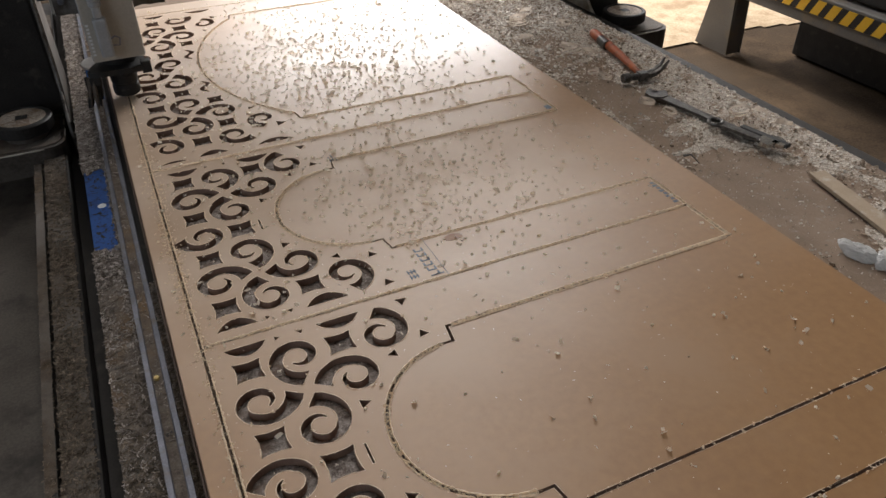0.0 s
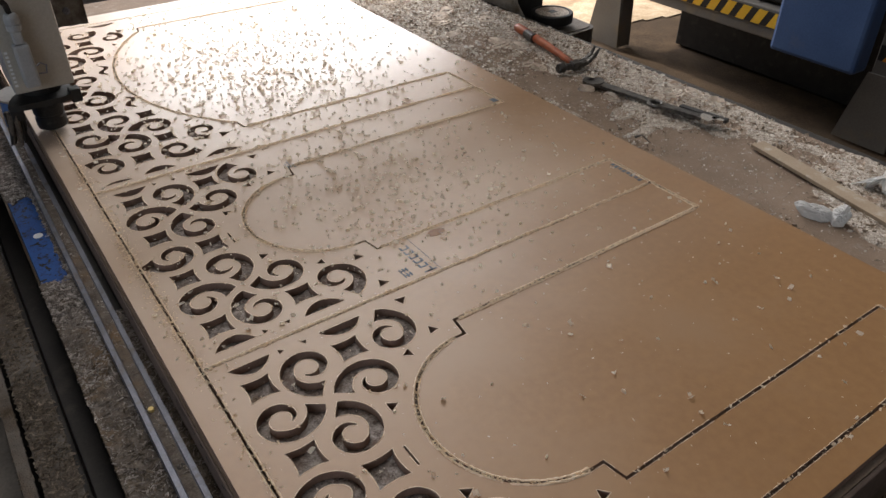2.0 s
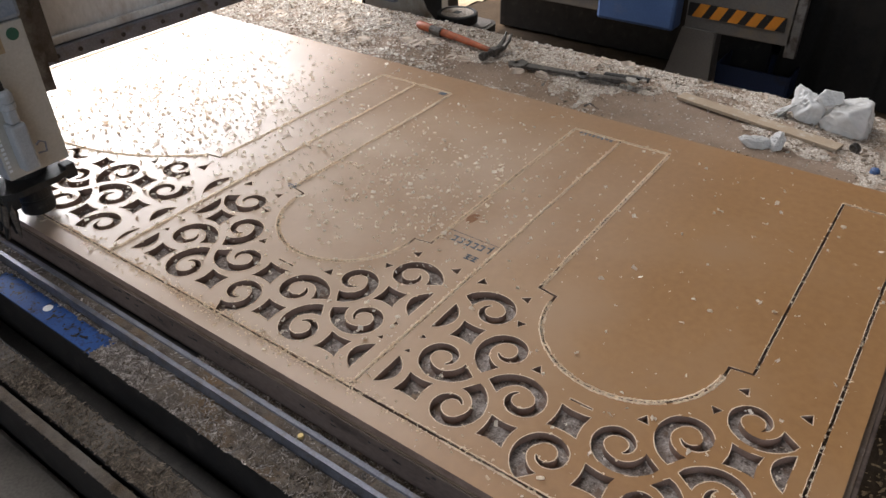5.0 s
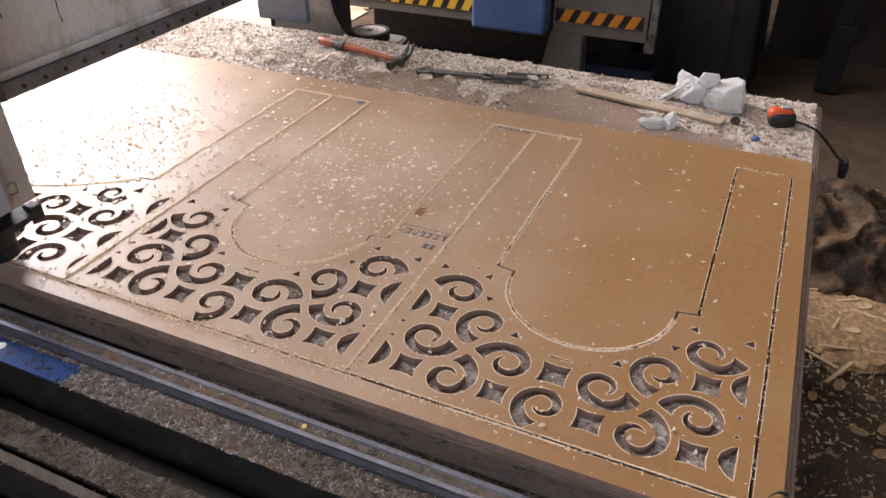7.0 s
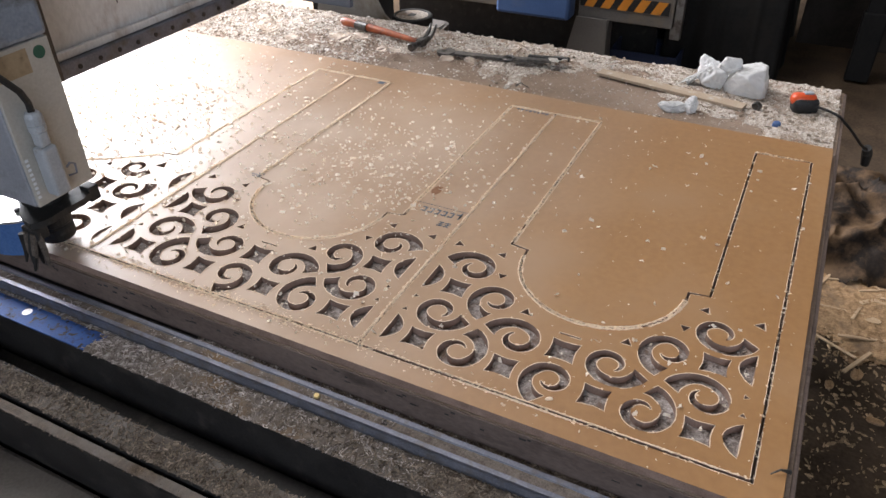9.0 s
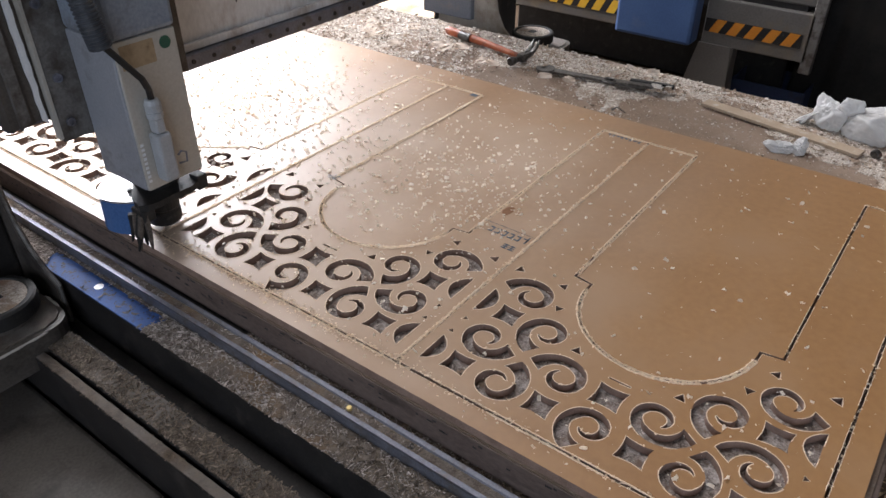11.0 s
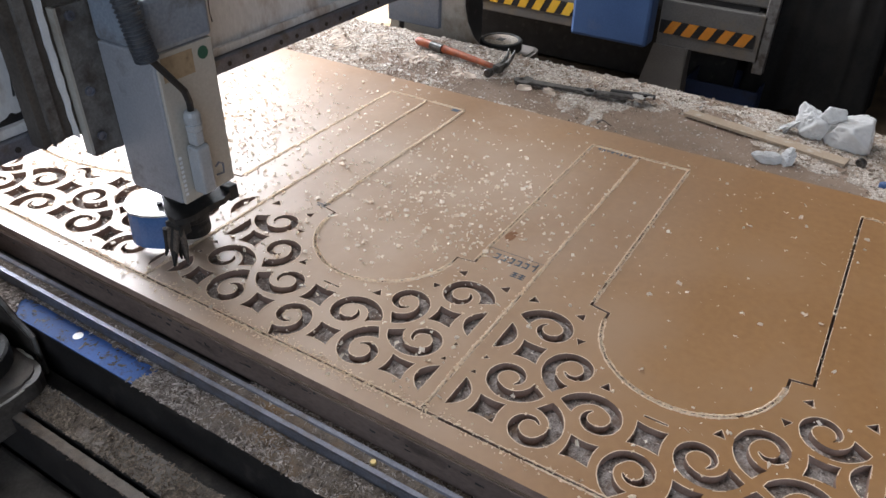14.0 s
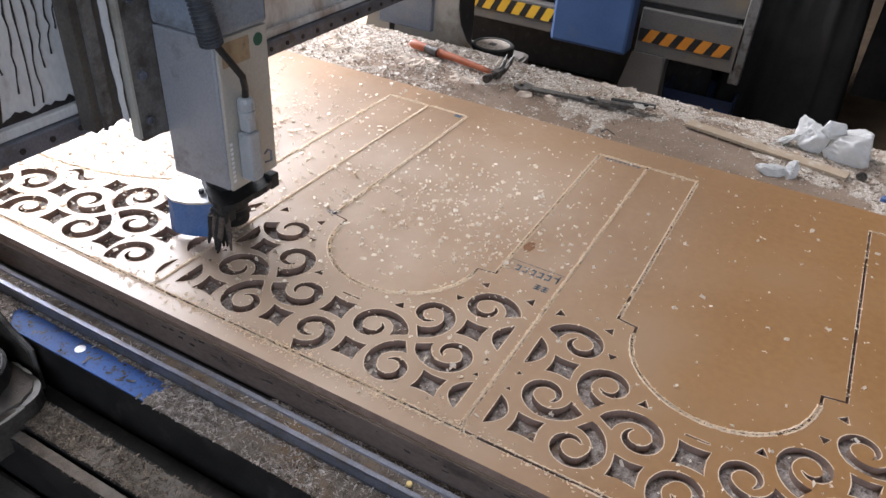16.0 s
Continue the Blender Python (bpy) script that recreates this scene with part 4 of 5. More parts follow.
def build_gantry():
    g = thing("router_gantry", "grimy white gantry beam on side plates over the bed", "machine")
    part("beam", box(-0.13, 1.79, 0.17, 0.36, 1.075, 1.62, 0.006), M_BEAM, g, "white beam smeared with brown grime")
    rail = part("beam_rail", box(-0.12, 1.78, 0.142, 0.1695, 1.055, 1.092, 0.004), M_STEEL, g, "steel guide rail under the beam")
    for i in range(30):
        part("rail_bolt", cyl((-0.09 + i * 0.06, 0.1415, 1.073), (-0.09 + i * 0.06, 0.140, 1.073), 0.006, n=10), M_DARKSTEEL, rail)
    part("beam_lip", box(-0.12, 1.78, 0.155, 0.1695, 1.093, 1.112, 0.003), M_BEAM, g)

    def side(x0, x1):
        bm = bmesh.new()
        prof = FRONT + [(0.25, 1.62), (0.36, 1.62), (0.55, 0.60)]
        lo = [bm.verts.new((x0, y, z)) for y, z in prof]
        hi = [bm.verts.new((x1, y, z)) for y, z in prof]
        n = len(prof)
        for i in range(n):
            j = (i + 1) % n
            bm.faces.new((lo[i], lo[j], hi[j], hi[i]))
        bm.faces.new(lo[::-1]), bm.faces.new(hi)
        bmesh.ops.recalc_face_normals(bm, faces=bm.faces)
        return bm

    # Near plate is coloured dark as its shaded face, its rim paler as the lit edge.
    part("side_plate", side(-0.145, -0.131), M_CARR, g, "near side plate coloured dark for its shaded face")
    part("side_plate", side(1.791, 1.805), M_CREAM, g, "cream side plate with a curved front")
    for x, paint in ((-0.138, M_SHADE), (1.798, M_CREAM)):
        part("plate_rim", tube([(x, y - 0.002, z) for y, z in FRONT + [(0.25, 1.6)]], 0.0042 if x < 0 else 0.0065, 6), paint, g, "pale front edge of the side plate")
    part("column", box(-0.34, -0.146, 0.27, 0.56, 0.66, 1.62, 0.008), M_DARKSTEEL, g)
    part("column", box(1.765, 1.79, 0.34, 0.58, 0.78, 1.62, 0.004), M_GREYBLUE, g, "blue-grey column face")
    part("column", box(1.806, 2.00, 0.27, 0.56, 0.66, 1.62, 0.008), M_DARKSTEEL, g)
    rnd = random.Random(41)
    for x0, x1, xd in ((-0.44, -0.160, -0.262), (1.822, 2.10, 1.940)):
        bm = bmesh.new()
        r = 0.05
        out = []
        for cx, cy, a0 in ((x1 - r, 0.04 + r, -90), (x1 - r, 0.6 - r, 0), (x0 + r, 0.6 - r, 90), (x0 + r, 0.04 + r, 180)):
            out += [(cx + r * math.cos(radians(a0 + k * 15)), cy + r * math.sin(radians(a0 + k * 15))) for k in range(7)]
        add_prism(bm, out, 0.585, 0.665)
        add_cyl(bm, (xd, 0.15, 0.664), (xd, 0.15, 0.692), 0.06, n=28)
        plate = part("base_plate", bm, M_CARR, g, "dusty base plate with chipped pale edge")
        bm = bmesh.new()
        mx, my = (x0 + x1) / 2, 0.32
        add_prism(bm, [(mx + (px - mx) * 0.93 + 0.003 * rnd.uniform(-1, 1), my + (py - my) * 0.955 + 0.003 * rnd.uniform(-1, 1)) for px, py in dense(out, 0.012)], 0.6655, 0.669)
        part("dust_film", bm, M_BDUST, plate, "thick brown-grey dust on the plate")
        near = x1 if x0 < 0 else x0
        for y, ln in ((0.10, 0.06), (0.185, 0.05), (0.26, 0.09)):
            chip = [(near + (0.002 if x0 < 0 else -0.002) * rnd.uniform(0.2, 1), y + ln * i / 6, 0.6655 + 0.001 * rnd.random()) for i in range(7)]
            part("bare_edge", tube(chip, [0.001, 0.0028, 0.0035, 0.0022, 0.0032, 0.0025, 0.001], 6), M_CREAM, plate, "chipped pale edge")
        front = [(x0 + 0.06 + (x1 - x0 - 0.12) * i / 10, 0.0385, 0.6635 + 0.001 * rnd.random()) for i in range(11)]
        part("bare_edge", tube(front, [0.001, 0.0025, 0.003, 0.002, 0.0032, 0.0028, 0.0032, 0.002, 0.003, 0.0025, 0.001], 6), M_CREAM, plate, "chipped pale edge")
        bm = bmesh.new()
        add_lathe(bm, [(0.080, 0.690), (0.085, 0.694), (0.085, 0.726), (0.080, 0.730), (0.070, 0.730), (0.068, 0.725)], 36, Matrix.Translation((xd, 0.15, 0)))
        d = part("pulley_cover", bm, M_BLACK, g, "round black cover with a dusty top", smooth=False)
        bm = bmesh.new()
        add_lathe(bm, [(0.0675, 0.7255), (0.0675, 0.7270), (0.03, 0.7285)], 32, Matrix.Translation((xd, 0.15, 0)))
        part("dust_cap", bm, M_DUST, d)
        part("recess", box(xd - 0.017, xd + 0.017, 0.135, 0.165, 0.7286, 0.7292), M_BLACK, d)

    # oil that has run down the beam
    rnd = random.Random(31)
    for x, z in ((-0.085, 1.19), (-0.060, 1.15), (-0.035, 1.22), (-0.012, 1.20), (0.012, 1.16), (0.028, 1.13), (0.048, 1.13), (0.066, 1.19), (0.088, 1.21), (0.105, 1.25), (0.35, 1.22), (0.50, 1.17), (0.52, 1.25)):
        top, n = 1.34, 9
        pts = [(x + 0.0035 * rnd.uniform(-1, 1) + 0.012 * (1 - i / (n - 1)), 0.1695, top + (z - top) * i / (n - 1)) for i in range(n)]
        part("oil_drip", tube(pts, [0.0024, 0.0014, 0.002, 0.0012, 0.0018, 0.0012, 0.0014, 0.001, 0.0018], 6), M_OIL, g, "black oil drip")
    bm = bmesh.new()
    out = [(-0.125, 1.113)] + [(0.11, 1.113)] + [(0.11 - 0.235 * i / 24, 1.118 + 0.016 * rnd.random() ** 2) for i in range(25)]
    add_prism(bm, out, 0, 0.0015, Matrix.Translation((0, 0.1695, 0)) @ Matrix.Rotation(radians(90), 4, "X"))
    part("grease_patch", bm, M_OIL, g, "black grease along the beam's foot")
    # Ragged brown-black band over the beam's end; its lower edge climbs inwards.
    bm = bmesh.new()
    n = 40
    low = [(-0.128 + 0.17 * i / n, 1.114 + 0.40 * min(1.0, max(0.0, (i / n - 0.55)) * 2.3) + 0.014 * rnd.random() ** 2) for i in range(n + 1)]
    add_prism(bm, low + [(0.042, 1.60), (-0.128, 1.60)], 0, 0.0012, Matrix.Translation((0, 0.1697, 0)) @ Matrix.Rotation(radians(90), 4, "X"))
    part("dark_band", bm, M_DARKBAND, g, "ragged brown-black band over the beam's end")
    # carriage, sliding along the beam; its origin is over the cutter
    rnd = random.Random(3)

    def ragged(x0, x1, y0, y1, low, high, step, wild):
        """An upright plate with a torn lower edge."""
        bm = bmesh.new()
        n = int((x1 - x0) / step)
        out = [(x0 + (x1 - x0) * i / n, low + wild * rnd.random()) for i in range(n + 1)] + [(x1, high), (x0, high)]
        a = [bm.verts.new((x, y0, z)) for x, z in out]
        b = [bm.verts.new((x, y1, z)) for x, z in out]
        for i in range(len(out)):
            k = (i + 1) % len(out)
            bm.faces.new((a[i], a[k], b[k], b[i]))
        bm.faces.new(a[::-1]), bm.faces.new(b)
        bmesh.ops.recalc_face_normals(bm, faces=bm.faces)
        return bm

    car = part("carriage", ragged(-0.212, 0.20, 0.100, 0.140, 1.066, 1.60, 0.017, 0.022), M_CARR, g, "oily carriage plate with a ragged lower edge")
    part("rib", ragged(-0.196, -0.176, 0.088, 0.0995, 1.074, 1.60, 0.006, 0.012), M_SHADE, car)
    part("z_plate", ragged(-0.128, 0.165, 0.082, 0.0995, 1.022, 1.318, 0.02, 0.006), M_SHADE, car, "scuffed brown-grey mounting plate")
    bm = bmesh.new()
    left = [(-0.158 + 0.0025 * rnd.random() + 0.006 * max(0, (1.25 - z) / 0.2), z) for z in [1.600 - 0.02 * i for i in range(27)]]
    right = [(-0.142 - 0.003 * rnd.random(), z) for z in [1.070 + 0.02 * i for i in range(27)]]
    add_prism(bm, left + right, 0, 0.006, Matrix.Translation((0, 0.0975, 0)) @ Matrix.Rotation(radians(90), 4, "X"))
    bmesh.ops.recalc_face_normals(bm, faces=bm.faces)
    part("cover_strip", bm, M_WHITE, car, "torn white cover strip")
    part("edge_strip", ragged(-0.1345, -0.1285, 0.080, 0.0995, 1.030, 1.318, 0.003, 0.008), M_SPINF, car, "worn grey edge strip")
    for z in (1.157, 1.065, 1.30):
        for x in (-0.106, 0.12):
            bm = bmesh.new()
            add_lathe(bm, [(0.009, 0), (0.009, 0.006), (0.005, 0.0065), (0.005, 0.004)], 14, pose(x, 0.0818, z, 90))
            part("plate_bolt", bm, M_STEEL, car)
    sp = part("spindle_housing", box(-0.066, 0.072, -0.070, 0.0805, 0.935, 1.245, 0.005), M_SPIN, car, "square grey spindle housing")
    part("front_plate", box(-0.064, 0.070, -0.078, -0.0705, 0.936, 1.245, 0.003), M_SPINF, car, "pale front plate of the spindle")
    part("top_cap", box(-0.068, 0.074, -0.080, 0.0805, 1.246, 1.345, 0.010), M_CAP, car, "dark grimy cap of the spindle")
    part("green_dot", cyl((0.043, -0.0782, 1.221), (0.043, -0.0792, 1.221), 0.0125), M_GREEN, car, "round green sticker")
    part("tan_label", box(-0.055, 0.018, -0.0788, -0.0782, 1.190, 1.236), M_TAN, car, "peeling tan sticker")
    bars = bmesh.new()
    for k in range(9):
        add_box(bars, -0.060, -0.053, -0.0788, -0.0782, 0.955 + k * 0.010, 0.961 + k * 0.010)
    part("lettering_bar", bars, M_WHITE, car, "worn pale marking")
    # plug on the front
    bm = bmesh.new()
    add_box(bm, -0.040, -0.006, -0.112, -0.079, 0.956, 1.060, 0.006)
    add_box(bm, -0.034, -0.012, -0.108, -0.082, 1.060, 1.092, 0.005)
    plug = part("plug", bm, M_GREY, car, "grey cable plug")
    bm = bmesh.new()
    add_lathe(bm, [(0.014, 1.073), (0.0165, 1.076), (0.0165, 1.086), (0.014, 1.088), (0.0165, 1.090), (0.0165, 1.104), (0.013, 1.112), (0.010, 1.114)], 14, Matrix.Translation((-0.023, -0.095, 0.017)))
    part("gland", bm, M_GREY, plug, "dirty white cable gland")
    part("latch", tube([(-0.005, -0.115, 0.990), (0.012, -0.116, 0.988), (0.016, -0.113, 1.006), (0.004, -0.115, 1.014), (-0.005, -0.115, 1.008)], 0.0022, 6), M_STEEL, plug)
    part("cable", tube([(-0.023, -0.095, 1.127), (-0.026, -0.10, 1.150), (-0.042, -0.112, 1.180), (-0.070, -0.112, 1.218), (-0.100, -0.104, 1.263)], 0.0065, 10), M_BLACK, car, "black cable")
    pts, rad = [], []
    p0, p1, p2, p3 = Vector((-0.100, -0.104, 1.256)), Vector((-0.110, -0.104, 1.31)), Vector((-0.112, -0.085, 1.38)), Vector((-0.10, -0.03, 1.52))
    for i in range(121):
        u = i / 120
        pts.append(p0 * (1 - u) ** 3 + p1 * 3 * u * (1 - u) ** 2 + p2 * 3 * u * u * (1 - u) + p3 * u ** 3)
        rad.append(0.0215 if i % 4 < 2 else 0.0185)
    part("hose", tube(pts, rad, 14), M_HOSE, car, "black corrugated cable hose")
    # nose, nut, bit
    bm = bmesh.new()
    add_lathe(bm, [(0.046, 0.9095), (0.048, 0.934)], 24)
    add_lathe(bm, [(0.031, 0.809), (0.0355, 0.812), (0.037, 0.818), (0.037, 0.838), (0.0345, 0.841), (0.0345, 0.846), (0.037, 0.849), (0.038, 0.870), (0.036, 0.875), (0.036, 0.8945)], 28)
    part("nose", bm, M_BLACK, car, "black spindle nose and collet nut", smooth=False)
    part("cutter_bit", cyl((0, 0, 0.7995), (0, 0, 0.8085), 0.003, n=10), M_CHROME, car)
    # dust shield: a blue wall on the outer side under a bright plate
    wall = [(-0.066, -0.014), (-0.074, 0.002), (-0.083, 0.018), (-0.091, 0.034), (-0.096, 0.050), (-0.098, 0.068), (-0.094, 0.084)]
    bm = bmesh.new()
    ring = []
    for x, y in wall:
        ring.append([bm.verts.new((x + dx + lean, y, z)) for dx, lean, z in ((0, -0.004, 0.806), (0.003, -0.004, 0.806), (0.003, 0, 0.886), (0, 0, 0.886))])
    for p, q in zip(ring, ring[1:]):
        for k in range(4):
            bm.faces.new((p[k], q[k], q[(k + 1) % 4], p[(k + 1) % 4]))
    bm.faces.new(ring[0]), bm.faces.new(ring[-1][::-1])
    bmesh.ops.recalc_face_normals(bm, faces=bm.faces)
    part("dust_shoe", bm, M_SHOE, car, "blue plastic dust shield")
    bm = bmesh.new()
    add_prism(bm, [(-0.058, -0.022), (-0.030, 0.0), (-0.010, 0.050), (-0.016, 0.112), (-0.040, 0.122), (-0.070, 0.114), (-0.096, 0.090), (-0.105, 0.058), (-0.098, 0.028), (-0.082, 0.002)], 0.887, 0.892)
    part("shoe_top", bm, M_TOPPLATE, car, "bright metal top plate of the dust shield")
    part("shoe_screw", cyl((-0.050, 0.030, 0.892), (-0.050, 0.030, 0.900), 0.006, n=10), M_DARKSTEEL, car)
    bm = bmesh.new()
    rim = [(-0.090, -0.066), (-0.076, -0.078), (-0.040, -0.083), (-0.010, -0.080), (0.028, -0.084), (0.058, -0.074), (0.068, -0.050), (0.066, 0.030), (0.020, 0.052), (-0.028, 0.048), (-0.052, 0.012), (-0.078, -0.024)]
    add_prism(bm, [(x + 0.002 * rnd.uniform(-1, 1), y + 0.002 * rnd.uniform(-1, 1)) for x, y in dense(rim, 0.012)], 0.895, 0.909)
    add_box(bm, 0.052, 0.078, -0.074, -0.044, 0.884, 0.918, 0.003)
    add_box(bm, -0.090, -0.060, -0.074, -0.030, 0.868, 0.896, 0.004)
    part("shoe_bracket", bm, M_BLACK, car, "black greasy plate under the spindle")
    for i in range(9):
        x, y = -0.088 + rnd.uniform(-0.010, 0.018), -0.058 + rnd.uniform(-0.010, 0.022)
        foot = (x - 0.012 + rnd.uniform(-0.012, 0.012), y - 0.002 + rnd.uniform(-0.010, 0.012), 0.801 + rnd.random() * 0.018)
        part("brush_tuft", tube([(x, y, 0.885), ((x + foot[0]) / 2 + rnd.uniform(-0.004, 0.004), (y + foot[1]) / 2, 0.845), foot], [0.007, 0.0065, 0.0025], 6), M_TUFT if i % 3 == 0 else M_BLACK, car, "frayed brush tuft" if i % 3 == 0 else "")
    return g, car


GANTRY, CARRIAGE = build_gantry()


# ---- tools and rubbish on the bed ----
def build_hammer():
    t = thing("claw_hammer", "claw hammer with a worn orange handle, lying in dust", "hammer", (1.468, 1.345, BED + 0.018), rz=0)
    d = Vector((0.082, 0.385, 0.0))
    pts = [d * s + Vector((0.006 * math.sin(3 * s), 0, 0.006)) for s in (0, 0.15, 0.3, 0.45, 0.6, 0.75, 0.9, 0.97, 1.0)]
    part("handle", tube(pts, [0.009, 0.0095, 0.011, 0.0125, 0.014, 0.0145, 0.0155, 0.0155, 0.009], 12), M_ORANGE, t, "worn orange handle", True)
    part("grip_band", tube([d * 0.66 + Vector((0, 0, 0.006)), d * 0.80 + Vector((0, 0, 0.006))], 0.0162, 12), M_TOOL, t, "grimy dark band")
    bm = bmesh.new()
    m = pose(0, 0, 0.006, 0, 0, -8)
    add_lathe(bm, [(0.012, -0.065), (0.0145, -0.062), (0.0145, -0.045), (0.010, -0.036), (0.011, -0.012)], 14, m @ pose(0, 0, 0, 0, 90, 0))
    add_box(bm, -0.014, 0.016, -0.014, 0.014, -0.013, 0.013, 0.003, m)
    for s in (-1, 1):
        add_tube(bm, [m @ Vector((0.012, s * 0.005, 0)), m @ Vector((0.04, s * 0.008, 0.006)), m @ Vector((0.065, s * 0.010, 0.024)), m @ Vector((0.078, s * 0.012, 0.045))], [0.011, 0.009, 0.0065, 0.003], 8)
    part("head", bm, M_TOOL, t, "dark steel claw head")


def build_wrench(name, label, at, rz, length, material, jaw):
    t = thing(name, label, "wrench", at, rz=rz)
    bm = bmesh.new()
    h = length / 2
    out = [(-0.014, -h + 0.03), (0.014, -h + 0.03), (0.012, 0), (0.017, h - 0.045), (-0.017, h - 0.045), (-0.012, 0)]
    add_prism(bm, out, 0, 0.0075)
    part("shank", bm, material, t)
    bm = bmesh.new()
    out = []
    for k in range(15):
        a = radians(-50 + 280 * k / 14 - 90 + 40)
        out.append((0.032 * math.cos(a + math.pi), h - 0.022 + 0.032 * math.sin(a + math.pi)))
    out += [(-0.006, h - 0.005), (-0.009, h - 0.022), (0.009, h - 0.022), (0.010, h - 0.003)]
    add_prism(bm, out, -0.001, 0.0105)
    bmesh.ops.recalc_face_normals(bm, faces=bm.faces)
    part("open_jaw", bm, jaw, t, "open jaw")
    bm = bmesh.new()
    n = 20
    add_tube(bm, [(0.018 * math.cos(2 * math.pi * i / n), -h + 0.016 + 0.018 * math.sin(2 * math.pi * i / n), 0.0045) for i in range(n)], 0.0058, 8, True)
    part("ring_end", bm, material, t)
    return t


def build_bed_things():
    build_hammer()
    build_wrench("open_wrench", "long dark combination wrench half buried in dust", (1.462, 1.075, BED + 0.012), 10, 0.36, M_TOOL, M_TOOL)
    build_wrench("steel_wrench", "steel wrench with a bright jaw lying across another", (1.475, 0.925, BED + 0.021), 197, 0.20, M_TOOL, M_CHROME)
    t = thing("pipe_handle", "short blackened wrench handle", "tool", (1.505, 0.885, BED + 0.02), rz=12)
    bm = box(-0.010, 0.010, -0.07, 0.07, 0, 0.012, 0.004)
    part("bar", bm, M_BLACK, t)
    # fibreboard strip
    bm = box(-0.022, 0.022, -0.235, 0.235, 0, 0.009, 0.001)
    ob = mesh_ob("wood_strip", bm, M_MDFSTRIP)
    ob.matrix_basis = pose(1.457, 0.478, BED + 0.006, 0, 0, -11)
    tagged(ob, "narrow fibreboard strip on the dusty bed", "wood strip")

    # crumpled plastic bag
    def crumpled(size, seed, planes, crease):
        """A bundle of stiff film: flat facets meeting in soft creases."""
        r = random.Random(seed)
        flats = []
        for _ in range(planes):
            n = Vector((r.gauss(0, 1), r.gauss(0, 1), r.gauss(0, 1))).normalized()
            flats.append((n, r.uniform(0.62, 0.98)))
        bm = bmesh.new()
        bmesh.ops.create_icosphere(bm, subdivisions=5, radius=1)
        off = Vector((seed * 5.1, seed * 2.3, seed))
        for v in bm.verts:
            p = v.co.copy()
            k = 1.12
            for n, d in flats:
                c = n.dot(p)
                if c > 0.05:
                    k = min(k, d / c)
            q = Vector((p.x * 1.6, p.y, p.z * 1.6))
            k -= crease * abs(noise.noise(q * 2.6 + off)) + crease * 0.4 * abs(noise.noise(q * 6 + off))
            v.co = Vector((p.x * size[0], p.y * size[1], p.z * size[2])) * k
            v.co.z = max(v.co.z, -size[2] * 0.62)
        return bm

    def flap(length, width, height, seed):
        """A limp end of the bag hanging down in folds from its gathered top."""
        bm = bmesh.new()
        off = Vector((seed * 3.7, seed, seed * 1.9))
        n, m = 36, 28
        grid = []
        for a in range(n + 1):
            row = []
            for b in range(m + 1):
                u, w = a / n, b / m * 2 - 1
                spread = 0.25 + 0.75 * u ** 1.3
                fold = 0.30 * width * math.sin(w * 5.2 + 1.5 * noise.noise((u * 2, w * 2, seed))) * u + 0.22 * width * noise.noise(Vector((u * 2.2, w * 3, 0)) + off)
                row.append(bm.verts.new((fold, length * u + 0.004 * noise.noise((u * 5, w * 5, 3)) + 0.30 * width * w * spread, max(0.0012, height * (1 - u ** 1.5) * (0.95 - 0.30 * abs(w)) + 0.010 * noise.noise(Vector((w * 4, u * 3, 1)) + off)))))
            grid.append(row)
        for a in range(n):
            for b in range(m):
                bm.faces.new((grid[a][b], grid[a + 1][b], grid[a + 1][b + 1], grid[a][b + 1]))
        bmesh.ops.solidify(bm, geom=bm.faces[:], thickness=0.0012)
        return bm

    t = thing("plastic_bag", "crumpled white plastic bag lying on the dusty bed", "plastic bag", (1.545, 0.265, BED + 0.032))
    part("pouch", crumpled((0.076, 0.088, 0.074), 3, 26, 0.10), M_BAG, t, "", True)
    knot = part("knot", crumpled((0.030, 0.036, 0.036), 8, 12, 0.14), M_BAG, t, "gathered top of the bag", True)
    knot.matrix_basis = pose(-0.004, 0.058, 0.048)
    neck = part("neck", crumpled((0.038, 0.046, 0.072), 4, 14, 0.14), M_BAG, t, "gathered neck of the bag", True)
    neck.matrix_basis = pose(-0.004, 0.096, 0.012, -22)
    hem = part("hem", flap(0.085, 0.070, 0.075, 5), M_BAG, t, "limp hanging end of the bag", True)
    hem.matrix_basis = pose(-0.006, 0.098, -0.032)
    for seed, at, size, turn in ((5, (1.322, 0.440, BED + 0.011), (0.022, 0.040, 0.024), 20), (6, (1.342, 0.385, BED + 0.014), (0.022, 0.022, 0.032), 0)):
        ob = mesh_ob("plastic_scrap", crumpled(size, seed, 11, 0.25), M_BAG, smooth=True)
        ob.matrix_basis = pose(*at, 0, 0, turn)
        tagged(ob, "small crumpled scrap of white plastic film", "plastic scrap", "plastic scraps")

    # tape measure
    t = thing("tape_measure", "orange and black tape measure standing on the bed", "tape measure", (1.462, 0.085, BED), rz=-20)
    t.matrix_basis = pose(1.474, 0.092, BED, 0, 0, 20)
    part("rubber_body", box(-0.024, 0.024, -0.036, 0.036, 0, 0.046, 0.013), M_BLACK, t, "black rubber body", True)
    part("case", box(-0.016, 0.0265, -0.030, 0.040, 0.020, 0.056, 0.014), M_TAPE, t, "orange case", True)
    part("lock_button", box(-0.004, 0.012, -0.018, 0.008, 0.054, 0.061, 0.003), M_GREY, t, "grey lock button")
    back = pose(1.474, 0.092, BED, 0, 0, 20).inverted()
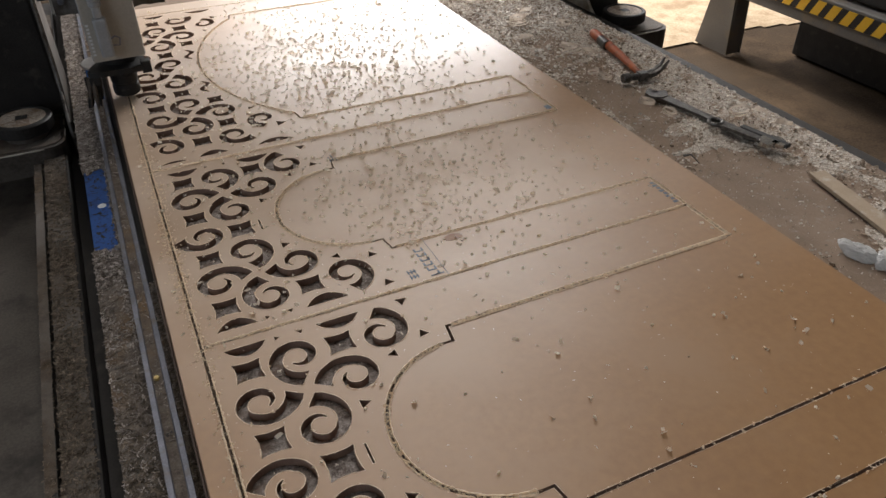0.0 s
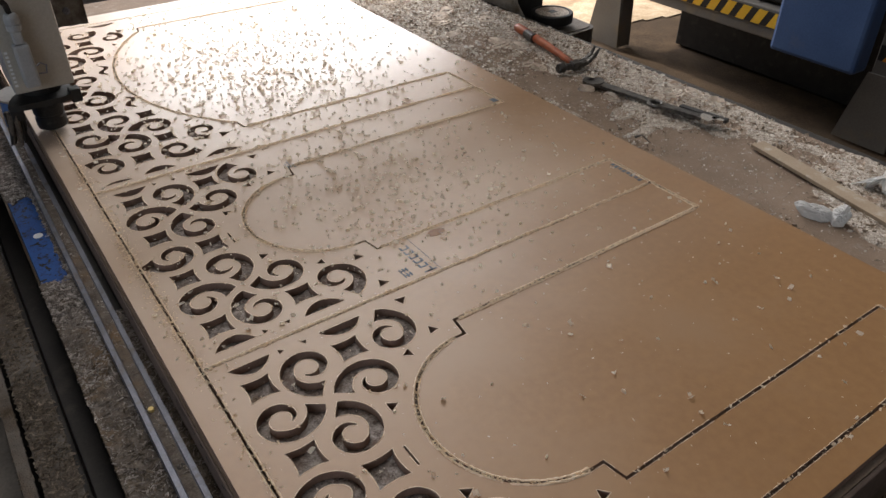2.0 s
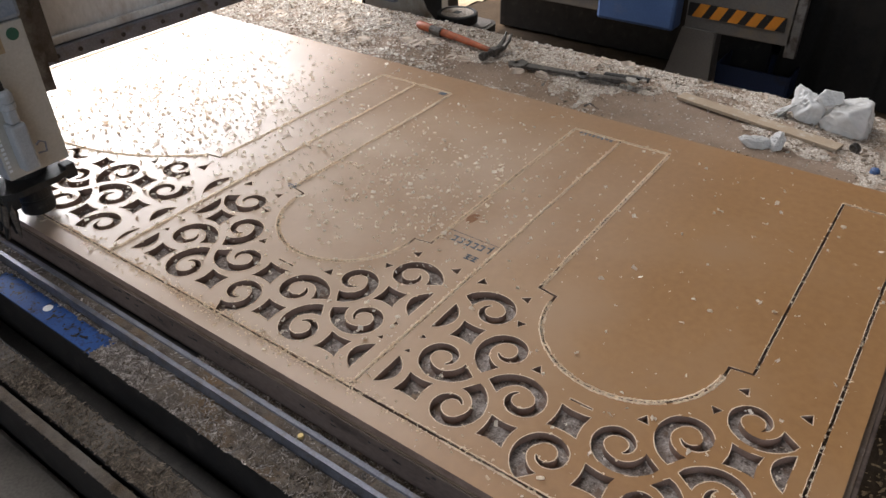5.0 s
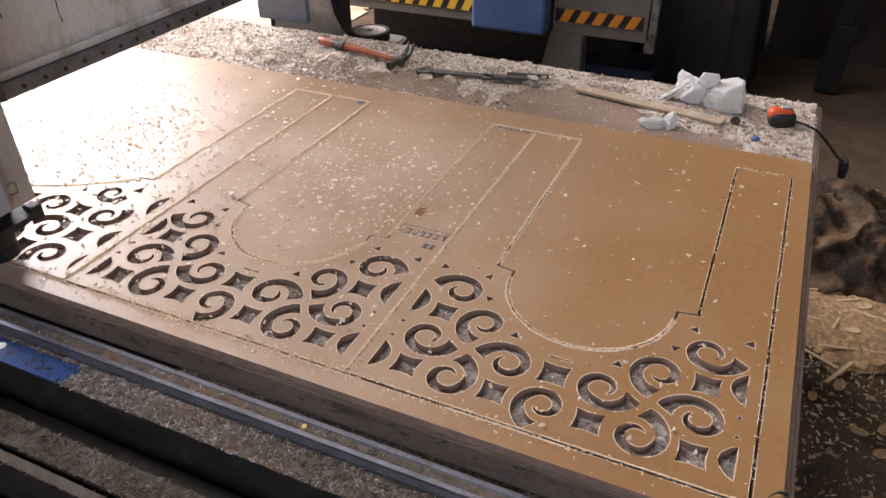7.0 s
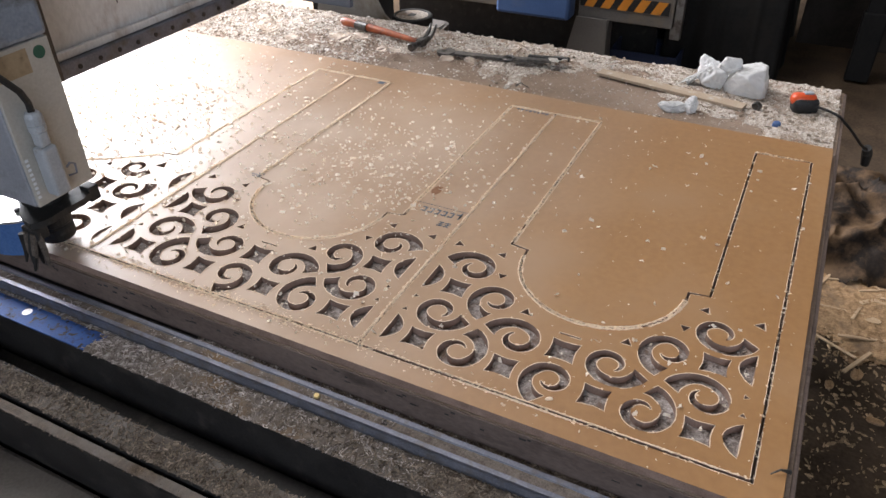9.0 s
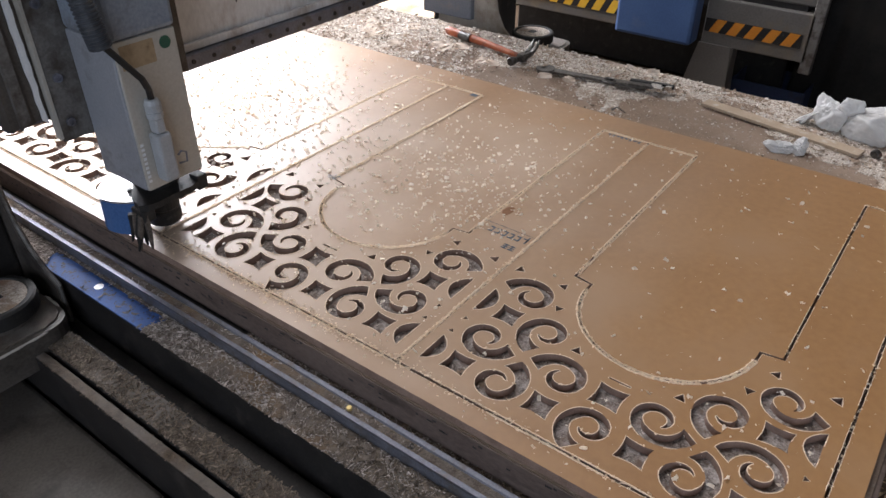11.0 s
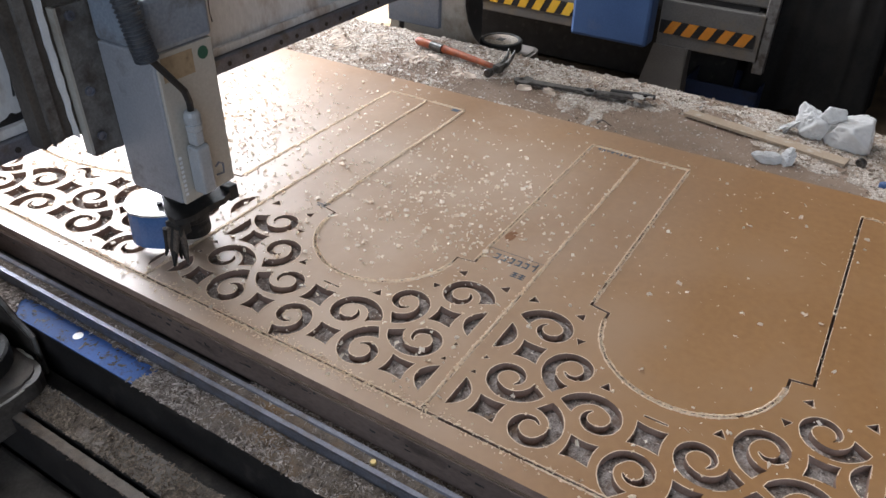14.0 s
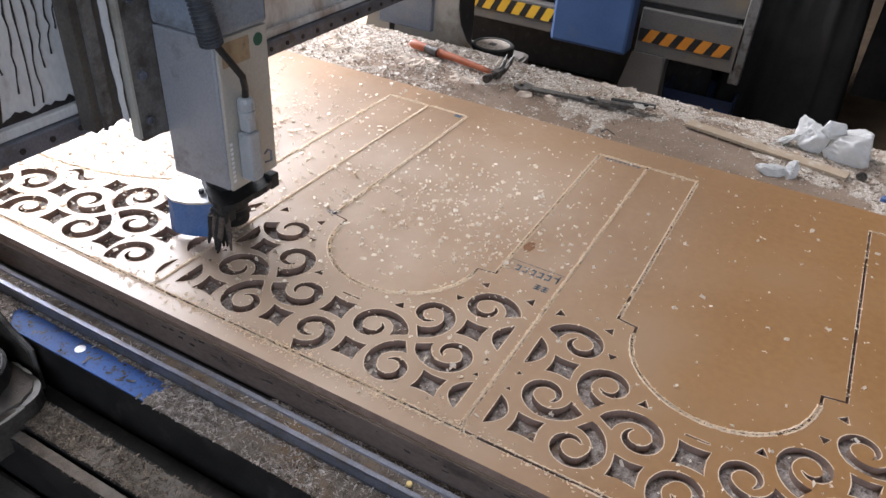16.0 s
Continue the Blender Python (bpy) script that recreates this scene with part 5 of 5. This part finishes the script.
    pts = [back @ Vector(p) for p in ((1.458, 0.062, 0.812), (1.452, 0.030, 0.808), (1.454, -0.004, 0.796), (1.485, -0.046, 0.748), (1.560, -0.090, 0.675), (1.660, -0.120, 0.620))]
    part("strap", tube(pts, [0.0035, 0.004, 0.004, 0.004, 0.004, 0.004], 8), M_BLACK, t, "black wrist cord")
    bm = bmesh.new()
    add_tube(bm, [back @ Vector((1.655, -0.118, 0.626)), back @ Vector((1.672, -0.126, 0.600)), back @ Vector((1.680, -0.130, 0.560))], [0.014, 0.016, 0.013], 10)
    part("strap_clip", bm, M_BLACK, t)
    # collet, blue cap, screw
    bm = bmesh.new()
    add_lathe(bm, [(0.012, -0.007), (0.014, -0.005), (0.014, 0.005), (0.012, 0.007), (0.006, 0.007), (0.006, 0.002)], 16, pose(1.425, 0.215, BED + 0.015, 75, 0, 60))
    tagged(mesh_ob("collet_nut", bm, M_TOOL), "small steel collet nut at the strip's end", "nut")
    t = thing("bottle_stopper", "small blue plastic cap with a pin", "cap", (1.335, 0.150, BED))
    bm = bmesh.new()
    add_lathe(bm, [(0.009, 0), (0.012, 0.003), (0.011, 0.014), (0.006, 0.018)], 14)
    part("shell", bm, M_BOX, t)
    part("pin", tube([(-0.008, 0.004, 0.004), (-0.012, 0.030, 0.003)], 0.0015, 6), M_TOOL, t)
    tagged(mesh_ob("screw", tube([(1.262, 0.905, BED + 0.018), (1.272, 0.892, BED + 0.026), (1.282, 0.868, BED + 0.010)], [0.004, 0.0018, 0.001], 7), M_TOOL), "dark screw at the sheet's edge", "screw")
    tagged(mesh_ob("screw", tube([(0.085, -0.004, TOP + 0.004), (0.080, 0.010, TOP + 0.008), (0.070, 0.022, TOP + 0.003)], [0.004, 0.0018, 0.001], 7), M_TOOL), "dark screw at the sheet's near edge", "screw")


build_bed_things()


# ---- print on the sheet ----
def build_print():
    def bars(name, rects, label):
        bm = bmesh.new()
        for x0, x1, y0, y1 in rects:
            add_box(bm, x0, x1, y0, y1, TOP + 0.0002, TOP + 0.0006)
        tagged(mesh_ob(name, bm, M_INK), label, "printing")

    word = []
    for k in range(6):
        y = 0.735 + k * 0.0172
        word += [(0.496, 0.500, y, y + 0.012), (0.512, 0.516, y, y + 0.012), (0.500, 0.512, y, y + 0.0035)]
    word[0] = (0.496, 0.524, 0.735, 0.7385)
    bars("printed_mark", word, "faded blue maker's print stamped on the sheet")
    sq = []
    for y in (0.742, 0.758):
        sq += [(0.456, 0.459, y, y + 0.013), (0.463, 0.466, y, y + 0.013), (0.470, 0.473, y, y + 0.013), (0.456, 0.474, y + 0.005, y + 0.008)]
    bars("printed_mark", sq, "two small faded blue print blocks")
    bars("printed_mark", [(1.100 + (k % 2) * 0.003, 1.112, 0.742 + k * 0.0125, 0.750 + k * 0.0125) for k in range(8)], "row of faded grey print at the strip's end")
    bars("pencil_line", [(0.5285, 0.5295, 0.726, 0.853)], "thin dark pencil line ruled across the strip")
    bm = bmesh.new()
    rnd = random.Random(61)
    add_prism(bm, [(0.592 + (0.019 + 0.004 * rnd.random()) * math.cos(radians(a)), 0.838 + (0.0105 + 0.003 * rnd.random()) * math.sin(radians(a))) for a in range(0, 360, 18)], TOP + 0.0001, TOP + 0.0004)
    tagged(mesh_ob("scuff_mark", bm, M_STAIN), "reddish brown scuff on the coated sheet", "stain")
    bars("printed_mark", [(1.098, 1.116, 1.284, 1.306)], "small dark print block at the strip's end")
    bars("printed_mark", [(0.458, 0.461, 1.262, 1.288), (0.466, 0.469, 1.266, 1.296), (0.474, 0.477, 1.262, 1.280), (0.458, 0.477, 1.272, 1.275)], "faded blue print beside the arch")


build_print()


# ---- the second machine ----
def hazard(parent, y0, y1, x, z0, z1, colour):
    part("stripe_band", box(x - 0.006, x - 0.001, y0, y1, z0, z1), M_BLACK, parent, "black and yellow hazard band")
    y, w, g = y0 + 0.01, 0.055, 0.045
    while y + w + 0.04 < y1:
        bm = bmesh.new()
        s = 0.04
        pts = [(y + s, z0), (y + w + s, z0), (y + w, z1), (y, z1)]
        a = [bm.verts.new((x - 0.0065, p, q)) for p, q in pts]
        b = [bm.verts.new((x - 0.0072, p, q)) for p, q in pts]
        for i in range(4):
            bm.faces.new((a[i], a[(i + 1) % 4], b[(i + 1) % 4], b[i]))
        bm.faces.new(b)
        bmesh.ops.recalc_face_normals(bm, faces=bm.faces)
        part("stripe", bm, colour, parent)
        y += w + g


def build_machine_two():
    X = 3.6
    m = thing("second_router", "grey router machine with hazard stripes across the aisle", "machine")
    part("side_beam", box(X, X + 0.12, 1.90, 3.42, 0.27, 0.43, 0.006), M_M2, m, "grey side beam")
    hazard(m, 1.92, 3.4, X, 0.335, 0.415, M_YEL)
    part("end_beam", box(X + 0.02, X + 0.12, 0.84, 1.42, 0.26, 0.52, 0.006), M_M2, m, "grey end beam")
    hazard(m, 0.88, 1.41, X + 0.02, 0.335, 0.41, M_ORG)
    part("bed_top", box(X + 0.05, X + 1.6, 0.85, 3.42, 0.55, 0.70, 0.01), M_M2, m)
    part("lower_web", box(X + 0.06, X + 1.5, 0.9, 3.4, 0.45, 0.56, 0.01), M_DARKSTEEL, m)
    for y in (1.235, 3.08):
        bm = bmesh.new()
        # flared foot: wide plate below, narrow above
        for x0, x1 in ((X + 0.0, X + 0.012), (X + 0.11, X + 0.122)):
            pts = [(y - 0.02, FLOOR), (y + 0.27, FLOOR), (y + 0.19, 0.27), (y, 0.27)]
            a = [bm.verts.new((x0, p, q)) for p, q in pts]
            b = [bm.verts.new((x1, p, q)) for p, q in pts]
            for i in range(4):
                bm.faces.new((a[i], b[i], b[(i + 1) % 4], a[(i + 1) % 4]))
            bm.faces.new(a), bm.faces.new(b[::-1])
        add_box(bm, X + 0.012, X + 0.11, y - 0.01, y + 0.005, FLOOR, 0.27)
        bmesh.ops.recalc_face_normals(bm, faces=bm.faces)
        part("foot", bm, M_M2, m, "flared sheet-steel foot")
    part("corner_post", box(X + 0.02, X + 0.07, 0.80, 0.86, 0.20, 0.85, 0.006), M_SHADE, m)
    # Dark block added under the bed to stand for the shade there.
    part("shade_block", box(X + 0.4, X + 1.2, 1.0, 2.9, FLOOR, 0.42, 0.01), M_DARKSTEEL, m)
    bx = thing("blue_box", "blue plastic control box hung on the grey machine", "box")
    bm = bmesh.new()
    add_box(bm, X - 0.14, X - 0.008, 1.43, 1.90, 0.275, 0.75, 0.02)
    part("body", bm, M_BOX, bx)
    part("lid", box(X - 0.146, X - 0.004, 1.425, 1.905, 0.752, 0.80, 0.01), M_BOX, bx)
    cr = thing("blue_crate", "blue plastic crate on the floor, darkened for deep shade", "crate", (X + 0.3, 1.02, FLOOR))
    bm = bmesh.new()
    add_box(bm, -0.15, 0.15, -0.2, 0.2, 0, 0.02)
    for x0, x1, y0, y1 in ((-0.16, -0.15, -0.2, 0.2), (0.15, 0.16, -0.2, 0.2), (-0.15, 0.15, -0.21, -0.2), (-0.15, 0.15, 0.2, 0.21)):
        add_box(bm, x0, x1, y0, y1, 0, 0.15)
    part("shell", bm, M_CRATE, cr)
    # dark cloth-covered stack beside the machine
    bm = bmesh.new()
    bmesh.ops.create_grid(bm, x_segments=40, y_segments=40, size=1)
    for v in bm.verts:
        u, w = v.co.x, v.co.y
        k = max(abs(u), abs(w))
        z = 1.9 if k < 0.75 else 1.9 * max(0.0, 1 - (k - 0.75) / 0.25) ** 0.6
        s = 0.80 + 0.20 * (1 - z / 1.9)
        fold = 0.03 * noise.noise((u * 5, w * 5, 1)) * (1 - 0.5 * z / 1.9)
        v.co = Vector((4.52 + u * (0.60 * s + fold), 0.60 + w * (0.36 * s + fold), FLOOR + z + 0.04 * noise.noise((u * 3, w * 3, 1))))
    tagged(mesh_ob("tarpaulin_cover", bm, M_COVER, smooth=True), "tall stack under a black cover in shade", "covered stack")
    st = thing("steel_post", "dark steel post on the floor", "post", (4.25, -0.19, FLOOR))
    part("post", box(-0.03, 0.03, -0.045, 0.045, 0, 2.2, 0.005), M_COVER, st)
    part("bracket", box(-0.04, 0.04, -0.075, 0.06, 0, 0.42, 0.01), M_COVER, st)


build_machine_two()
dust_sheet("sand_floor", 1.9, 6.6, 3.0, 8.0, FLOOR + 0.002, 0.02, 1.4, 0.035, M_SAND, "sand and sawdust beyond the machines, paled for the sunlight on it", 15, lambda x, y: min(0.0, -4.0 + 6.0 * min(x - 1.9, 6.6 - x, y - 3.0, 8.0 - y)))


# ---- the floor by the near end ----
def build_floor_things():
    bm = bmesh.new()
    bmesh.ops.create_grid(bm, x_segments=130, y_segments=120, size=1)
    off = Vector((3, 8, 1))
    for v in bm.verts:
        u, w = v.co.x, v.co.y
        k = (abs(u) ** 2.4 + abs(w) ** 2.4) ** (1 / 2.4)
        z = 0.26 * max(0.0, 1 - k ** 2.2)
        p = Vector((u, w, 0))
        q = p + 0.30 * Vector((noise.noise(p * 1.9 + off), noise.noise(p * 1.9 - off), 0))
        fold = 0.0
        for f, a in ((1.6, 0.13), (3.1, 0.10), (6.5, 0.05), (13, 0.014)):
            fold += a * (0.45 - min(0.8, math.sqrt(noise.noise(q * f + off * f) ** 2 + 0.004) * 1.6))
        v.co = Vector((2.42 + 0.44 * u + 0.05 * noise.noise(p * 4 + off), -0.33 + 0.50 * w + 0.05 * noise.noise(p * 4 - off), FLOOR - 0.005 + max(0.0, z * 0.62 + (fold + 0.02) * max(0, 1.05 - k) ** 0.7)))
    edge = [f for f in bm.faces if (Vector((f.calc_center_median().x - 2.42, (f.calc_center_median().y + 0.33) * 0.88)).length > 0.43 + 0.05 * noise.noise(f.calc_center_median() * 5))]
    bmesh.ops.delete(bm, geom=edge, context="FACES")
    dust_sheet("sawdust_heap", 1.50, 2.30, -0.95, 0.05, FLOOR - 0.004, 0.020, 0.62, 0.009, M_HEAP, "heaped brown sawdust on the floor", 9, lambda x, y: 0.9 - 2.6 * ((x - 1.90) / 0.40) ** 2 * 0.6 - 1.8 * ((y + 0.45) / 0.50) ** 4)
    tagged(mesh_ob("black_tarpaulin", bm, M_TARP, smooth=True), "crumpled black tarpaulin dusted with sawdust on the floor", "tarpaulin")
    rnd = random.Random(21)
    for i, (x, y, a, ln) in enumerate(((1.80, -0.22, 86, 0.55), (2.02, -0.42, 60, 0.30), (1.98, -0.50, 40, 0.25), (1.95, -0.16, 20, 0.22), (1.68, -0.40, 75, 0.35), (2.06, -0.30, 140, 0.20), (1.88, -0.48, 100, 0.28), (1.52, -0.30, 30, 0.16), (1.75, -0.10, 95, 0.30), (1.85, -0.30, 15, 0.20), (2.0, -0.22, 70, 0.34), (2.1, -0.45, 110, 0.40), (1.70, -0.55, 50, 0.22), (1.60, -0.18, 120, 0.26), (1.93, -0.36, 45, 0.18))):
        w = rnd.uniform(0.004, 0.009)
        bm = box(-ln / 2, ln / 2, -w, w, 0, 0.006, 0.0015)
        ob = mesh_ob("wood_sliver", bm, M_STICK)
        ob.matrix_basis = pose(x, y, FLOOR + 0.004, rnd.uniform(-4, 4), rnd.uniform(-3, 3), -a)
        tagged(ob, "thin pale wood sliver on the sawdust floor", "offcut", "slivers on the floor")
    for x, y, r in ((2.10, -0.36, 0.045), (1.95, -0.38, 0.035), (1.62, -0.42, 0.030), (1.45, -0.30, 0.030), (1.30, -0.44, 0.032), (1.25, -0.36, 0.026), (1.36, -0.22, 0.022), (1.78, -0.34, 0.030), (2.02, -0.47, 0.030), (1.18, -0.42, 0.028)):
        bm = bmesh.new()
        add_prism(bm, [(r * (1 + 0.06 * math.sin(3 * k)) * math.cos(k * 0.2618), 0.62 * r * math.sin(k * 0.2618)) for k in range(24)], 0, 0.006)
        ob = mesh_ob("oval_offcut", bm, M_STICK if x > 1.7 else M_HEAP)
        ob.matrix_basis = pose(x, y, FLOOR + 0.006, rnd.uniform(-8, 8), rnd.uniform(-8, 8), rnd.uniform(0, 360))
        tagged(ob, "oval fibreboard offcut lying in the sawdust", "offcut", "ovals on the floor")
    ps = []
    while len(ps) < 12000:
        x, y = rnd.uniform(0.9, 3.0), rnd.uniform(-1.0, 0.35)
        if rnd.random() < 0.15 + 0.85 * math.exp(-((x - 1.95) / 0.35) ** 2):
            ps.append((x, y, FLOOR - 0.004))
    crumbs("floor_chips", ps, 0.010, M_FCHIP, "wood chips on the floor", "wood chips", seed=22)
    bm = bmesh.new()
    bmesh.ops.create_icosphere(bm, subdivisions=3, radius=1)
    for v in bm.verts:
        p = v.co.copy()
        k = 1 - 0.4 * abs(noise.noise(p * 3))
        v.co = Vector((p.x * 0.014, p.y * 0.016, p.z * 0.012)) * k
    ob = mesh_ob("foil_scrap", bm, M_CHROME)
    ob.matrix_basis = pose(1.04, -0.13, FLOOR + 0.004)
    tagged(ob, "crumpled shiny foil scrap on the floor", "foil")


build_floor_things()


# ---- movement ----
def motions():
    ys = [(t, 1.908 - 0.0464 * t) for t in range(10)] + [(10.0, 1.446), (10.45, 1.432), (11.0, 1.430), (16.0, 1.430)]
    walk(GANTRY, [(t, pose(0, y, 0)) for t, y in ys])
    xs = [(0.0, 0.049), (9.0, 0.051), (10.3, 0.053), (11.3, 0.098), (11.5, 0.102), (12.0, 0.119), (12.5, 0.140), (13.0, 0.162), (13.5, 0.186), (14.0, 0.210), (14.5, 0.233), (15.0, 0.256), (15.5, 0.280), (16.0, 0.303)]
    walk(CARRIAGE, [(t, pose(x, 0, 0)) for t, x in xs])


motions()
